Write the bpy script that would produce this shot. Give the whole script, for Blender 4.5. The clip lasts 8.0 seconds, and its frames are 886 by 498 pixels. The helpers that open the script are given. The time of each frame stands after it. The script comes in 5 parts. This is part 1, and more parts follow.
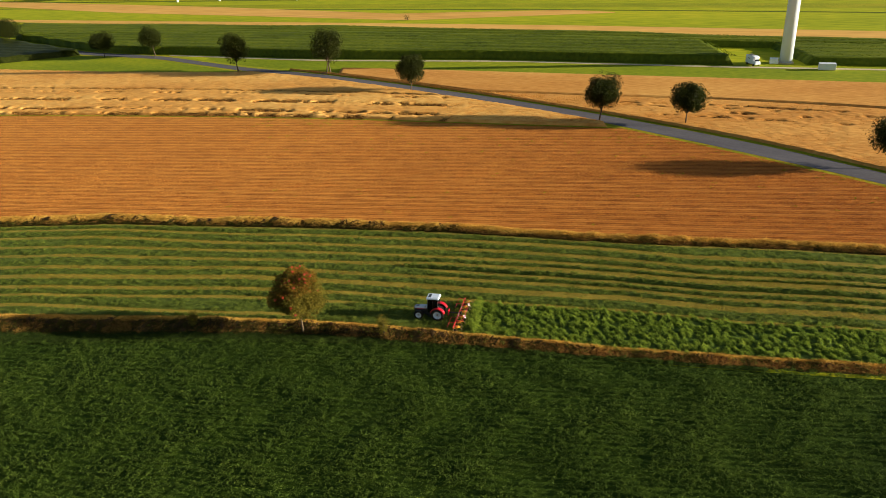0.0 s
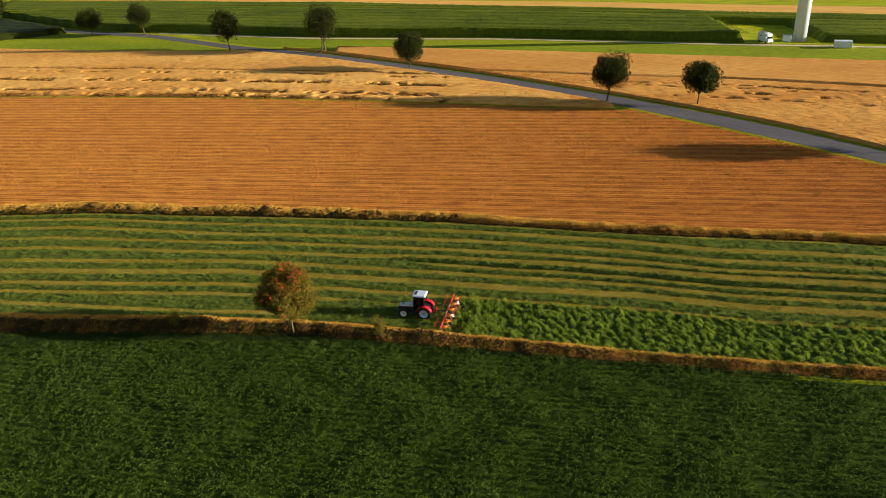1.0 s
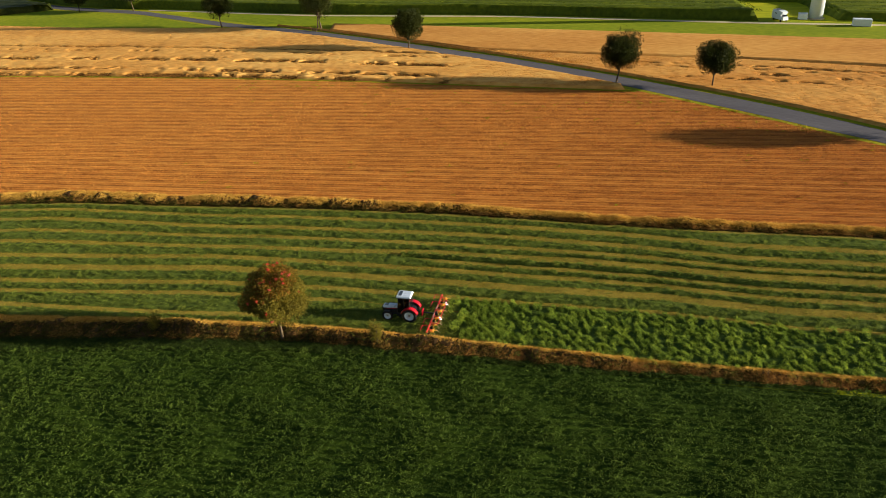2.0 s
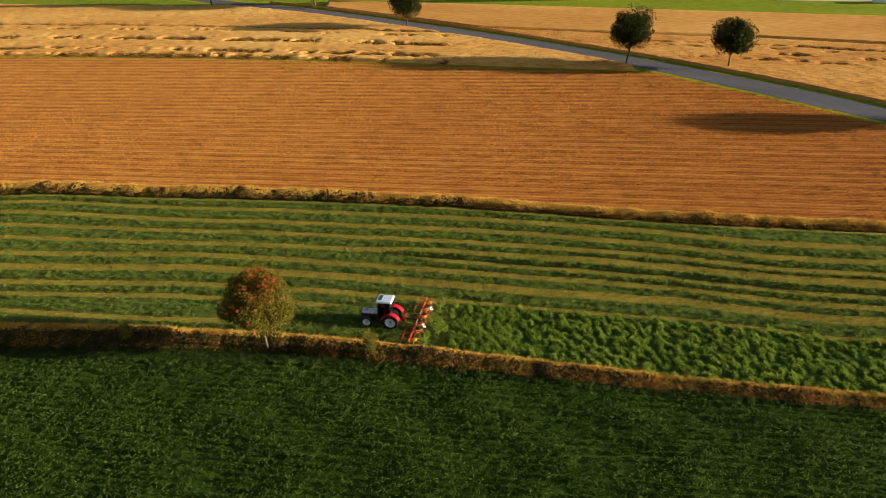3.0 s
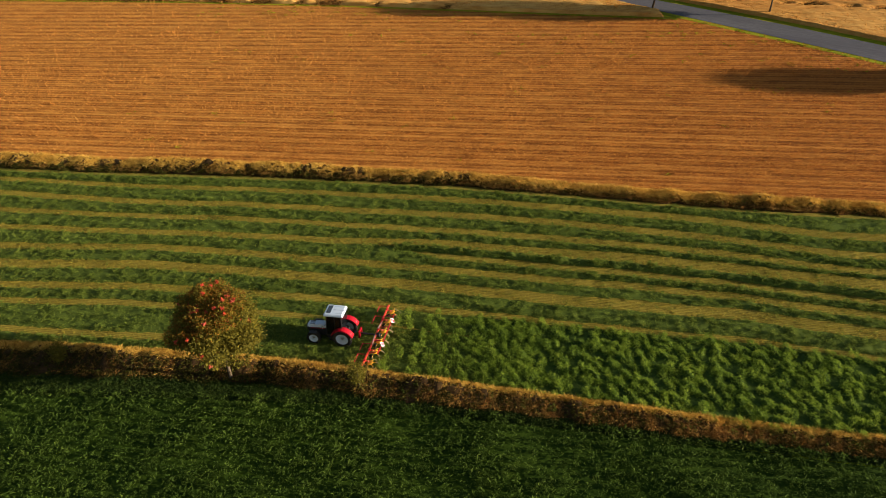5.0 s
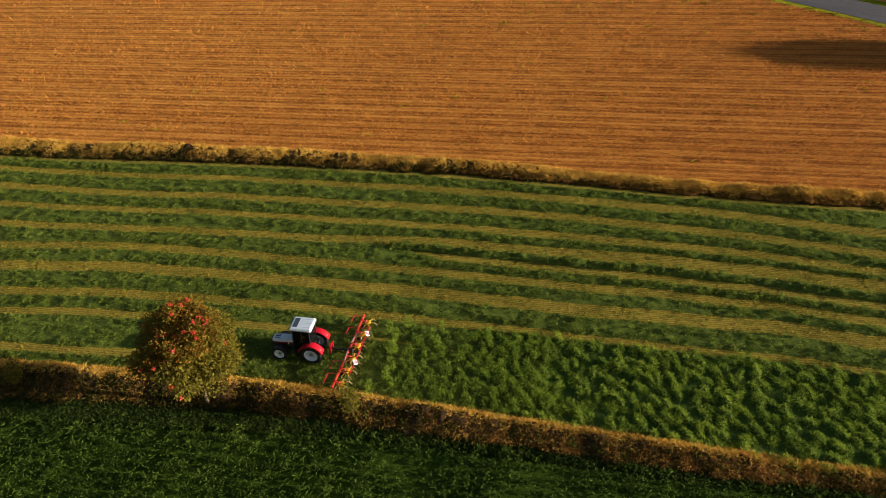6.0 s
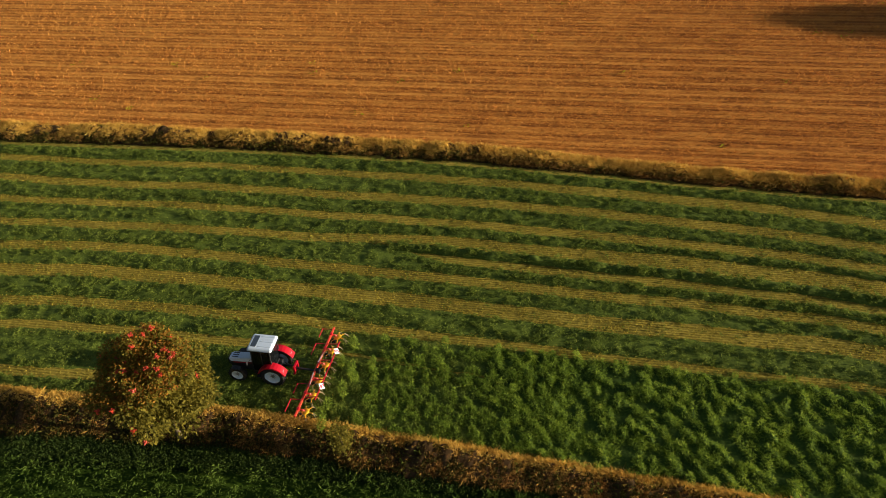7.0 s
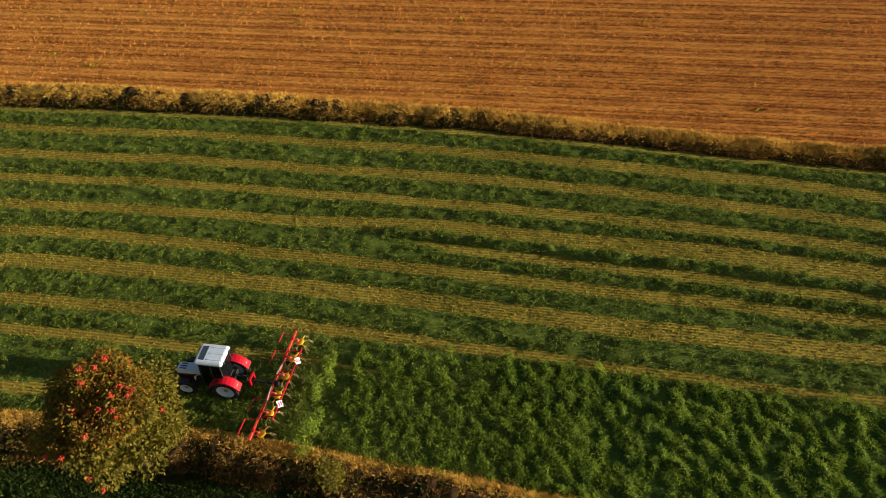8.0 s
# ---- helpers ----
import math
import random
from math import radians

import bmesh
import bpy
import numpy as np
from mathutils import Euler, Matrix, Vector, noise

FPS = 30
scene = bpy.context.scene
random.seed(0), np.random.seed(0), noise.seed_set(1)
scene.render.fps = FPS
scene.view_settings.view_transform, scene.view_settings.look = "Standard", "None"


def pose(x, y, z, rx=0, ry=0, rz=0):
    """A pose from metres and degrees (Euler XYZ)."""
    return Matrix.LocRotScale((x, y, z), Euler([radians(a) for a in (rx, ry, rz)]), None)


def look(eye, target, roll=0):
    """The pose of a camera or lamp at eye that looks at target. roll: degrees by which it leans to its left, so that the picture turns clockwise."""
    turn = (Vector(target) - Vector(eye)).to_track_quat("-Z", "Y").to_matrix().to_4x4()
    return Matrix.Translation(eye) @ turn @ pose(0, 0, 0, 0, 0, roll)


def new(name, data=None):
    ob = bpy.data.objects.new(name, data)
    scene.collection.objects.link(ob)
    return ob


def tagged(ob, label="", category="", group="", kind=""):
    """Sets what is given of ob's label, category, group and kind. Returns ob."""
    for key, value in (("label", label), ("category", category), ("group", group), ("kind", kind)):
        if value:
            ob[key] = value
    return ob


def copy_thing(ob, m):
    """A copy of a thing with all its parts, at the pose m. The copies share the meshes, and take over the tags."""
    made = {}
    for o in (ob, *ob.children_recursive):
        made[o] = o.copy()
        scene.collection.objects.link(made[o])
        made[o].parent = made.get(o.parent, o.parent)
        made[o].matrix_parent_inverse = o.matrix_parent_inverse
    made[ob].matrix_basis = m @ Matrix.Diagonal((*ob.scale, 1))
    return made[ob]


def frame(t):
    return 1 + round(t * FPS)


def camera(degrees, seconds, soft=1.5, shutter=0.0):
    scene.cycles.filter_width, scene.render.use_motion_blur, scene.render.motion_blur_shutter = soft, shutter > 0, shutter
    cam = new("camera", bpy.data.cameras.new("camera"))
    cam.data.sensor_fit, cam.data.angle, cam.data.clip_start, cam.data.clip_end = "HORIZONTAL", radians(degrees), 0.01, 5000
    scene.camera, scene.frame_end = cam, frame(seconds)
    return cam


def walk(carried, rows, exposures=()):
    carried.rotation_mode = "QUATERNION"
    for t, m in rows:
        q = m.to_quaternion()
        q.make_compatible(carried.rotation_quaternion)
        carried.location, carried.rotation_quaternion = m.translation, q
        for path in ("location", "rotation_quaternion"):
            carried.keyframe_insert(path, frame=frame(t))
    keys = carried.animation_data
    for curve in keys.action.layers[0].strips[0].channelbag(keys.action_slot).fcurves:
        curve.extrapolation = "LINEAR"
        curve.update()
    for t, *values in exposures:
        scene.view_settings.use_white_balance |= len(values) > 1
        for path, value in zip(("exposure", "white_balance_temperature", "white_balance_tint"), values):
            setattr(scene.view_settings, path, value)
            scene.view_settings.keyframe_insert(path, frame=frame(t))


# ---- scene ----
cam = camera(61.3, 8.0, soft=0.9)
PATH = [
    (0, (0.376, 0.353, 57.863), (0.341, 2.159, 57.005), -3.0),
    (0.5, (0.244, 4.366, 56.93), (0.208, 6.161, 56.049), -3.0),
    (1, (0.049, 8.872, 56.066), (0.014, 10.654, 55.159), -3.1),
    (1.5, (-0.239, 13.116, 55.272), (-0.273, 14.886, 54.34), -3.0),
    (3, (-0.678, 26.668, 52.242), (-0.713, 28.397, 51.238), -3.1),
    (3.5, (-0.817, 31.02, 51.326), (-0.853, 32.735, 50.298), -3.1),
    (4, (-1.053, 35.652, 50.361), (-1.088, 37.348, 49.301), -3.1),
    (4.5, (-1.079, 40.017, 49.485), (-1.117, 41.689, 48.39), -3.2),
    (6, (-1.563, 53.665, 46.647), (-1.606, 55.257, 45.437), -3.5),
    (6.5, (-1.755, 57.905, 45.895), (-1.798, 59.468, 44.646), -3.6),
    (7, (-1.904, 62.552, 44.863), (-1.95, 64.074, 43.565), -3.8),
    (7.5, (-2.069, 66.83, 43.981), (-2.117, 68.299, 42.625), -4.0),
    (8, (-2.212, 71.621, 43.23), (-2.262, 73.015, 41.796), -4.3),
]
walk(cam, [(t, look(eye, target, roll)) for t, eye, target, roll in PATH], exposures=((0.0, 1.17), (4.5, 1.04), (8.0, 0.84)))

# ---- light ----
SUN_UP, SUN_TURN = radians(11.8), (0.989, -0.148)
world = bpy.data.worlds.new("sky")
scene.world = world
world.use_nodes = True
wn = world.node_tree.nodes
sky = wn.new("ShaderNodeTexSky")
sky.sky_type, sky.sun_disc = "NISHITA", False
sky.sun_elevation, sky.sun_rotation = SUN_UP, math.atan2(SUN_TURN[0], SUN_TURN[1])
sky.air_density, sky.dust_density = 1.0, 1.5
world.node_tree.links.new(sky.outputs[0], wn["Background"].inputs[0])
wn["Background"].inputs[1].default_value = 0.05
sun_data = bpy.data.lights.new("sun", "SUN")
sun_data.energy, sun_data.angle, sun_data.color = 5.0, radians(0.6), (1.0, 0.88, 0.68)
sun = new("sun", sun_data)
sun.matrix_world = look((200 * SUN_TURN[0], 200 * SUN_TURN[1], 200 * math.tan(SUN_UP)), (0, 0, 0))


# ---- materials ----
def blend_stack(name, colours, scale=1.0, fine=8.0, rough=0.9, bump=0.0, stretch=(1, 1, 1), turn=0.0, island=0.0, metal=0.0,
                rows=0.0, spec=0.1, through_light=0.0, contrast=1.0, eastern=None):
    """A surface of three base colours mixed by broad and fine noise, with an optional row pattern and a shift per piece."""
    m = bpy.data.materials.new(name)
    m.use_nodes = True
    nt = m.node_tree
    n, l = nt.nodes, nt.links
    bsdf = n["Principled BSDF"]
    geo = n.new("ShaderNodeNewGeometry")
    tc = n.new("ShaderNodeTexCoord")
    mp = n.new("ShaderNodeMapping")
    mp.inputs["Scale"].default_value = stretch
    spin = n.new("ShaderNodeVectorRotate")
    spin.rotation_type = "Z_AXIS"
    spin.inputs["Angle"].default_value = turn
    l.new(tc.outputs["Object"], spin.inputs["Vector"])
    l.new(spin.outputs[0], mp.inputs["Vector"])
    broad, grain = n.new("ShaderNodeTexNoise"), n.new("ShaderNodeTexNoise")
    broad.inputs["Scale"].default_value, grain.inputs["Scale"].default_value = scale, fine
    broad.inputs["Detail"].default_value, grain.inputs["Detail"].default_value = 4, 3
    l.new(mp.outputs[0], broad.inputs["Vector"])
    l.new(mp.outputs[0], grain.inputs["Vector"])
    ramp = n.new("ShaderNodeValToRGB")
    lo, hi = 0.5 - 0.2 / contrast, 0.5 + 0.2 / contrast
    ramp.color_ramp.elements[0].position, ramp.color_ramp.elements[0].color = lo, (*colours[0], 1)
    ramp.color_ramp.elements[1].position, ramp.color_ramp.elements[1].color = hi, (*colours[2], 1)
    mid = ramp.color_ramp.elements.new(0.5)
    mid.color = (*colours[1], 1)
    add = n.new("ShaderNodeMath")
    add.operation = "MULTIPLY_ADD"
    add.inputs[1].default_value = 0.5
    half = n.new("ShaderNodeMath")
    half.operation = "MULTIPLY"
    half.inputs[1].default_value = 0.5
    l.new(broad.outputs["Fac"], half.inputs[0])
    l.new(grain.outputs["Fac"], add.inputs[0])
    l.new(half.outputs[0], add.inputs[2])
    value = add.outputs[0]
    if island:
        push = n.new("ShaderNodeMath")
        push.operation = "MULTIPLY_ADD"
        push.inputs[1].default_value = island
        away = n.new("ShaderNodeMath")
        away.operation = "ADD"
        away.inputs[1].default_value = -island / 2
        l.new(geo.outputs["Random Per Island"], push.inputs[0])
        l.new(value, away.inputs[0])
        l.new(away.outputs[0], push.inputs[2])
        value = push.outputs[0]
    for row in rows if type(rows) is tuple else (rows,) if rows else ():
        wave = n.new("ShaderNodeTexWave")
        wave.bands_direction = "Y"
        wave.inputs["Scale"].default_value = row
        wave.inputs["Distortion"].default_value, wave.inputs["Detail"].default_value = 1.2, 3
        wave.inputs["Detail Scale"].default_value = 0.6
        l.new(spin.outputs[0], wave.inputs["Vector"])
        push = n.new("ShaderNodeMath")
        push.operation = "MULTIPLY_ADD"
        push.inputs[1].default_value = 0.16
        away = n.new("ShaderNodeMath")
        away.operation = "ADD"
        away.inputs[1].default_value = -0.08
        l.new(wave.outputs["Fac"], push.inputs[0])
        l.new(value, away.inputs[0])
        l.new(away.outputs[0], push.inputs[2])
        value = push.outputs[0]
    l.new(value, ramp.inputs["Fac"])
    colour = ramp.outputs[0]
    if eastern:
        # browner tint eastwards; it also stands in for the darker look towards the sun
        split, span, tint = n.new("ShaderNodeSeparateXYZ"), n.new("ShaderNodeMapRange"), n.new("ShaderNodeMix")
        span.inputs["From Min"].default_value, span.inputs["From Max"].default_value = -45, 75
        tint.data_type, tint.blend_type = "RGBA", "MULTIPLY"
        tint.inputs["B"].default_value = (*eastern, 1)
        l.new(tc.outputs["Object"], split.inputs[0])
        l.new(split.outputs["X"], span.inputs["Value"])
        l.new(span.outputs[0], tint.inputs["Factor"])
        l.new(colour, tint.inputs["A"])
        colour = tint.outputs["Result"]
    l.new(colour, bsdf.inputs["Base Color"])
    bsdf.inputs["Roughness"].default_value, bsdf.inputs["Metallic"].default_value = rough, metal
    bsdf.inputs["Specular IOR Level"].default_value = spec
    if bump:
        b = n.new("ShaderNodeBump")
        b.inputs["Strength"].default_value, b.inputs["Distance"].default_value = 0.9, bump
        l.new(value, b.inputs["Height"])
        l.new(b.outputs[0], bsdf.inputs["Normal"])
    if through_light:
        leaf = n.new("ShaderNodeBsdfTranslucent")
        l.new(colour, leaf.inputs["Color"])
        mix = n.new("ShaderNodeMixShader")
        mix.inputs[0].default_value = through_light
        l.new(bsdf.outputs[0], mix.inputs[1])
        l.new(leaf.outputs[0], mix.inputs[2])
        l.new(mix.outputs[0], n["Material Output"].inputs["Surface"])
    return m


def plain(name, colour, rough=0.5, metal=0.0, spec=0.5, dirt=0.25):
    dark = tuple(c * (1 - dirt) for c in colour)
    return blend_stack(name, (dark, colour, tuple(min(1, c * (1 + dirt * 0.3)) for c in colour)), 2.0, 14.0, rough, 0.0, metal=metal, spec=spec)


ROW_TURN = radians(9.6)
M_GROUND = blend_stack("far_meadow", ((0.22, 0.27, 0.005), (0.34, 0.37, 0.008), (0.48, 0.43, 0.013)), 0.012, 0.4, stretch=(0.25, 1, 1), turn=radians(14), contrast=1.5)
M_SOIL = blend_stack("crop_soil", ((0.02, 0.042, 0.003), (0.032, 0.06, 0.004), (0.05, 0.08, 0.006)), 0.3, 3.0)
M_CROP = blend_stack("crop_leaf", ((0.036, 0.066, 0.009), (0.064, 0.106, 0.014), (0.108, 0.156, 0.022)), 0.06, 1.0, 0.8, island=0.22, through_light=0.35)
M_STUB_HAY = blend_stack("mown_stubble", ((0.13, 0.104, 0.015), (0.235, 0.18, 0.027), (0.37, 0.282, 0.048)), 0.15, 5.0, rows=1.2, turn=ROW_TURN, bump=0.08)
M_SWATH = blend_stack("cut_grass", ((0.076, 0.11, 0.016), (0.155, 0.2, 0.028), (0.26, 0.315, 0.05)), 0.5, 5.0, 0.7, island=0.3, through_light=0.35, contrast=1.1)
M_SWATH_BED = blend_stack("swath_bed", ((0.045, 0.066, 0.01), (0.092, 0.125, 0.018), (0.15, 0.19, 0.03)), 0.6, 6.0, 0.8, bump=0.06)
M_FLUFF = blend_stack("tedded_grass", ((0.09, 0.145, 0.018), (0.2, 0.285, 0.03), (0.36, 0.45, 0.05)), 0.25, 1.5, 0.7, island=0.28, through_light=0.35)
M_FLUFF_BED = blend_stack("hay_bed_shade", ((0.03, 0.052, 0.008), (0.062, 0.1, 0.014), (0.11, 0.16, 0.022)), 0.6, 6.0, 0.8, bump=0.06)
M_SHADE_GRASS = blend_stack("shade_toned_grass", ((0.016, 0.031, 0.005), (0.032, 0.054, 0.008), (0.056, 0.085, 0.012)), 0.4, 3.0, 0.8, island=0.3)
M_MEADOW = blend_stack("meadow_grass", ((0.12, 0.175, 0.005), (0.2, 0.25, 0.008), (0.31, 0.325, 0.013)), 0.05, 1.2, stretch=(0.3, 1, 1), turn=radians(20), contrast=1.3)
M_DRY = blend_stack("dry_grass", ((0.3, 0.155, 0.025), (0.6, 0.345, 0.06), (0.84, 0.54, 0.12)), 0.25, 2.0, 0.8, island=0.4, through_light=0.25)
M_FADED = blend_stack("faded_grass", ((0.18, 0.084, 0.02), (0.35, 0.17, 0.038), (0.56, 0.31, 0.074)), 0.25, 2.0, 0.8, island=0.4, through_light=0.2)
M_EARTH = blend_stack("bank_earth", ((0.032, 0.018, 0.008), (0.068, 0.037, 0.014), (0.125, 0.067, 0.025)), 0.6, 4.0, bump=0.1)
M_WEED = blend_stack("weeds", ((0.03, 0.03, 0.005), (0.06, 0.054, 0.008), (0.11, 0.092, 0.014)), 0.3, 2.0, 0.7, island=0.35, through_light=0.2)
M_STUBS = blend_stack("mown_stubs", ((0.27, 0.21, 0.024), (0.41, 0.315, 0.038), (0.54, 0.415, 0.058)), 0.4, 3.0, 0.8, island=0.16, through_light=0.3)
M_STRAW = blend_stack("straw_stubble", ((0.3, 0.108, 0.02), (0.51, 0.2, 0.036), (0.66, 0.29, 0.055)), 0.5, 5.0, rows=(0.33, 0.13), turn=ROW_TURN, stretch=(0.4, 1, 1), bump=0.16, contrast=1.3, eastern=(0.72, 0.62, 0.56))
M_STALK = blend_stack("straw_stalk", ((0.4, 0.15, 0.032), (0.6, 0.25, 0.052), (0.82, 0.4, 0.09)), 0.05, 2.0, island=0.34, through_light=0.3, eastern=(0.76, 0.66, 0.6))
M_WHEAT = blend_stack("ripe_wheat", ((0.52, 0.235, 0.05), (0.7, 0.365, 0.09), (0.8, 0.49, 0.14)), 0.06, 1.2, stretch=(0.3, 1, 1), turn=ROW_TURN, bump=0.3, contrast=1.3)
M_WHEAT_BACK = blend_stack("even_wheat", ((0.48, 0.2, 0.04), (0.6, 0.285, 0.066), (0.7, 0.38, 0.1)), 0.06, 1.2, stretch=(0.3, 1, 1), turn=ROW_TURN, bump=0.3, contrast=1.3)
M_WHEAT_EAR = blend_stack("wheat_ears", ((0.4, 0.158, 0.028), (0.66, 0.325, 0.068), (0.8, 0.475, 0.125)), 0.1, 2.0, island=0.4, through_light=0.2)
M_LODGED = blend_stack("lodged_wheat_shade_toned", ((0.11, 0.05, 0.012), (0.2, 0.095, 0.022), (0.36, 0.19, 0.042)), 0.4, 2.0, island=0.3)
M_VERGE = blend_stack("verge_grass", ((0.17, 0.2, 0.006), (0.27, 0.29, 0.009), (0.4, 0.35, 0.015)), 0.08, 1.5, stretch=(0.4, 1, 1), turn=radians(20), contrast=1.3)
M_ROAD = blend_stack("asphalt", ((0.08, 0.076, 0.09), (0.112, 0.107, 0.122), (0.16, 0.155, 0.168)), 0.15, 6.0, 0.8, turn=radians(36), stretch=(0.1, 1, 1))
M_TRACK = blend_stack("gravel_track", ((0.42, 0.36, 0.22), (0.56, 0.48, 0.31), (0.68, 0.6, 0.42)), 0.2, 2.0)
M_CORN = blend_stack("maize_leaf", ((0.06, 0.085, 0.006), (0.105, 0.14, 0.008), (0.165, 0.195, 0.012)), 0.05, 0.8, 0.7, island=0.14, through_light=0.15, rows=0.1, turn=radians(20))
M_TAN = blend_stack("far_stubble", ((0.52, 0.27, 0.06), (0.67, 0.38, 0.095), (0.77, 0.47, 0.13)), 0.02, 0.3, stretch=(0.2, 1, 1), turn=radians(16))
M_BARK = blend_stack("bark", ((0.05, 0.035, 0.025), (0.10, 0.075, 0.05), (0.17, 0.13, 0.09)), 1.5, 9.0, stretch=(3, 3, 0.6), bump=0.03)
M_LEAF = blend_stack("lime_leaf", ((0.012, 0.019, 0.003), (0.028, 0.038, 0.005), (0.06, 0.068, 0.01)), 0.3, 2.0, 0.5, island=0.4, through_light=0.2)
M_ROWAN = blend_stack("rowan_leaf", ((0.095, 0.086, 0.014), (0.18, 0.152, 0.022), (0.3, 0.245, 0.034)), 0.35, 2.0, 0.7, island=0.3, through_light=0.45)
M_RUST = blend_stack("rusty_leaf", ((0.15, 0.07, 0.01), (0.27, 0.12, 0.015), (0.42, 0.2, 0.028)), 0.4, 2.0, 0.6, island=0.4, through_light=0.3)
M_BERRY = plain("berries", (0.5, 0.045, 0.014), 0.5)
M_BARK_PALE = blend_stack("pale_bark", ((.08, .055, .035), (.14, .10, .065), (.21, .165, .11)), 1.5, 9.0, stretch=(3, 3, 0.6), bump=0.02)
M_WHITE = plain("white_paint", (0.70, 0.76, 0.84), 0.35, dirt=0.1)
M_ROOF_PAINT = plain("roof_paint", (0.6, 0.7, 0.84), 0.3, dirt=0.12)
M_SKYLIGHT = plain("roof_glass", (0.07, 0.09, 0.12), 0.08, spec=0.8, dirt=0.2)
M_RED = plain("red_paint", (0.43, 0.006, 0.018), 0.3, dirt=0.2)
M_ORANGE = plain("orange_red_paint", (0.72, 0.07, 0.032), 0.4, dirt=0.25)
M_YELLOW = plain("yellow_paint", (0.88, 0.46, 0.02), 0.45)
M_BLACK = plain("black_plastic", (0.02, 0.02, 0.022), 0.5)
M_RUBBER = blend_stack("tyre_rubber", ((0.016, 0.015, 0.014), (0.03, 0.027, 0.024), (0.07, 0.055, 0.04)), 1.5, 8.0, 0.85)
M_STEEL = plain("worn_steel", (0.42, 0.40, 0.38), 0.4, 0.8)
M_TINE = plain("tine_steel", (0.34, 0.26, 0.13), 0.6, 0.2)
M_TOWER = plain("tower_coat", (0.68, 0.75, 0.85), 0.4, dirt=0.06)
M_GLASS = bpy.data.materials.new("tinted_glass")
M_GLASS.use_nodes = True
gb = M_GLASS.node_tree.nodes["Principled BSDF"]
gb.inputs["Base Color"].default_value = (0.035, 0.04, 0.045, 1)
gb.inputs["Roughness"].default_value, gb.inputs["Transmission Weight"].default_value, gb.inputs["IOR"].default_value = 0.05, 0.85, 1.3
M_ROOF = plain("roof_tile", (0.30, 0.11, 0.06), 0.8)
M_WALL = plain("render_wall", (0.72, 0.70, 0.66), 0.8)


# ---- builders ----
def rng_of(seed):
    return np.random.default_rng(seed)


def mesh_np(name, verts, faces, material, parent=None, smooth=False):
    """One mesh object from arrays; all faces have the same number of corners."""
    verts, faces = np.asarray(verts, np.float32), np.asarray(faces, np.int32)
    me = bpy.data.meshes.new(name)
    me.vertices.add(len(verts))
    me.vertices.foreach_set("co", verts.ravel())
    me.loops.add(faces.size)
    me.loops.foreach_set("vertex_index", faces.ravel())
    me.polygons.add(len(faces))
    me.polygons.foreach_set("loop_start", np.arange(0, faces.size, faces.shape[1], dtype=np.int32))
    me.update(calc_edges=True)
    me.validate()
    if smooth:
        me.polygons.foreach_set("use_smooth", np.ones(len(faces), bool))
    me.materials.append(material)
    ob = new(name, me)
    ob.parent = parent
    return ob


def part(name, bm, material, parent=None, label="", smooth=False):
    me = bpy.data.meshes.new(name)
    bmesh.ops.recalc_face_normals(bm, faces=bm.faces)
    if smooth:
        for f in bm.faces:
            f.smooth = True
    bm.to_mesh(me)
    bm.free()
    me.materials.append(material)
    ob = new(name, me)
    ob.parent = parent
    if label:
        tagged(ob, label)
    return ob


def leaves(base, way, length, width, rng):
    """Diamond leaves: base points, unit directions, lengths and widths, as vertices and quads."""
    n = len(base)
    away = rng.normal(size=(n, 3))
    side = np.cross(way, away)
    side /= np.linalg.norm(side, axis=1, keepdims=True) + 1e-9
    mid = base + way * (0.5 * length)[:, None]
    tip = base + way * length[:, None]
    tip[:, 2] -= 0.18 * length
    verts = np.stack([base, mid + side * (width / 2)[:, None], tip, mid - side * (width / 2)[:, None]], 1).reshape(-1, 3)
    return verts, np.arange(4 * n).reshape(-1, 4)


def ways(n, rng, up):
    """Random unit directions; the higher up, the steeper."""
    a = rng.uniform(0, 2 * np.pi, n)
    z = np.clip(rng.normal(up, 0.25, n), -0.3, 0.98)
    r = np.sqrt(1 - z * z)
    return np.stack([r * np.cos(a), r * np.sin(a), z], 1)


def sheet(name, xs, low, high, z, material, across=6, kind="structure", label="", category="field", wobble=0.0, seed=3):
    """A strip of ground between two curves y = low(x), high(x)."""
    xs = np.asarray(xs, float)
    a, b = low(xs), high(xs)
    t = np.linspace(0, 1, across + 1)
    y = a[:, None] * (1 - t) + b[:, None] * t
    x = np.repeat(xs[:, None], across + 1, 1)
    zz = np.full_like(x, z)
    if wobble:
        zz = zz + wobble * rng_of(seed).uniform(-1, 1, x.shape)
    v = np.stack([x, y, zz], -1).reshape(-1, 3)
    i = np.arange((len(xs) - 1) * (across + 1)).reshape(len(xs) - 1, across + 1)[:, :-1].ravel()
    f = np.stack([i, i + across + 1, i + across + 2, i + 1], 1)
    return tagged(mesh_np(name, v, f, material), label, category, kind=kind)


def curve(*pairs):
    px, py = np.array(pairs, float).T
    return lambda x: np.interp(x, px, py) if np.ndim(x) else float(np.interp(x, px, py))


def smooth_curve(*pairs, soft=5.0):
    f = curve(*pairs)
    return lambda x: sum(f(np.asarray(x, float) + d * soft) for d in (-1, -0.5, 0, 0.5, 1)) / 5


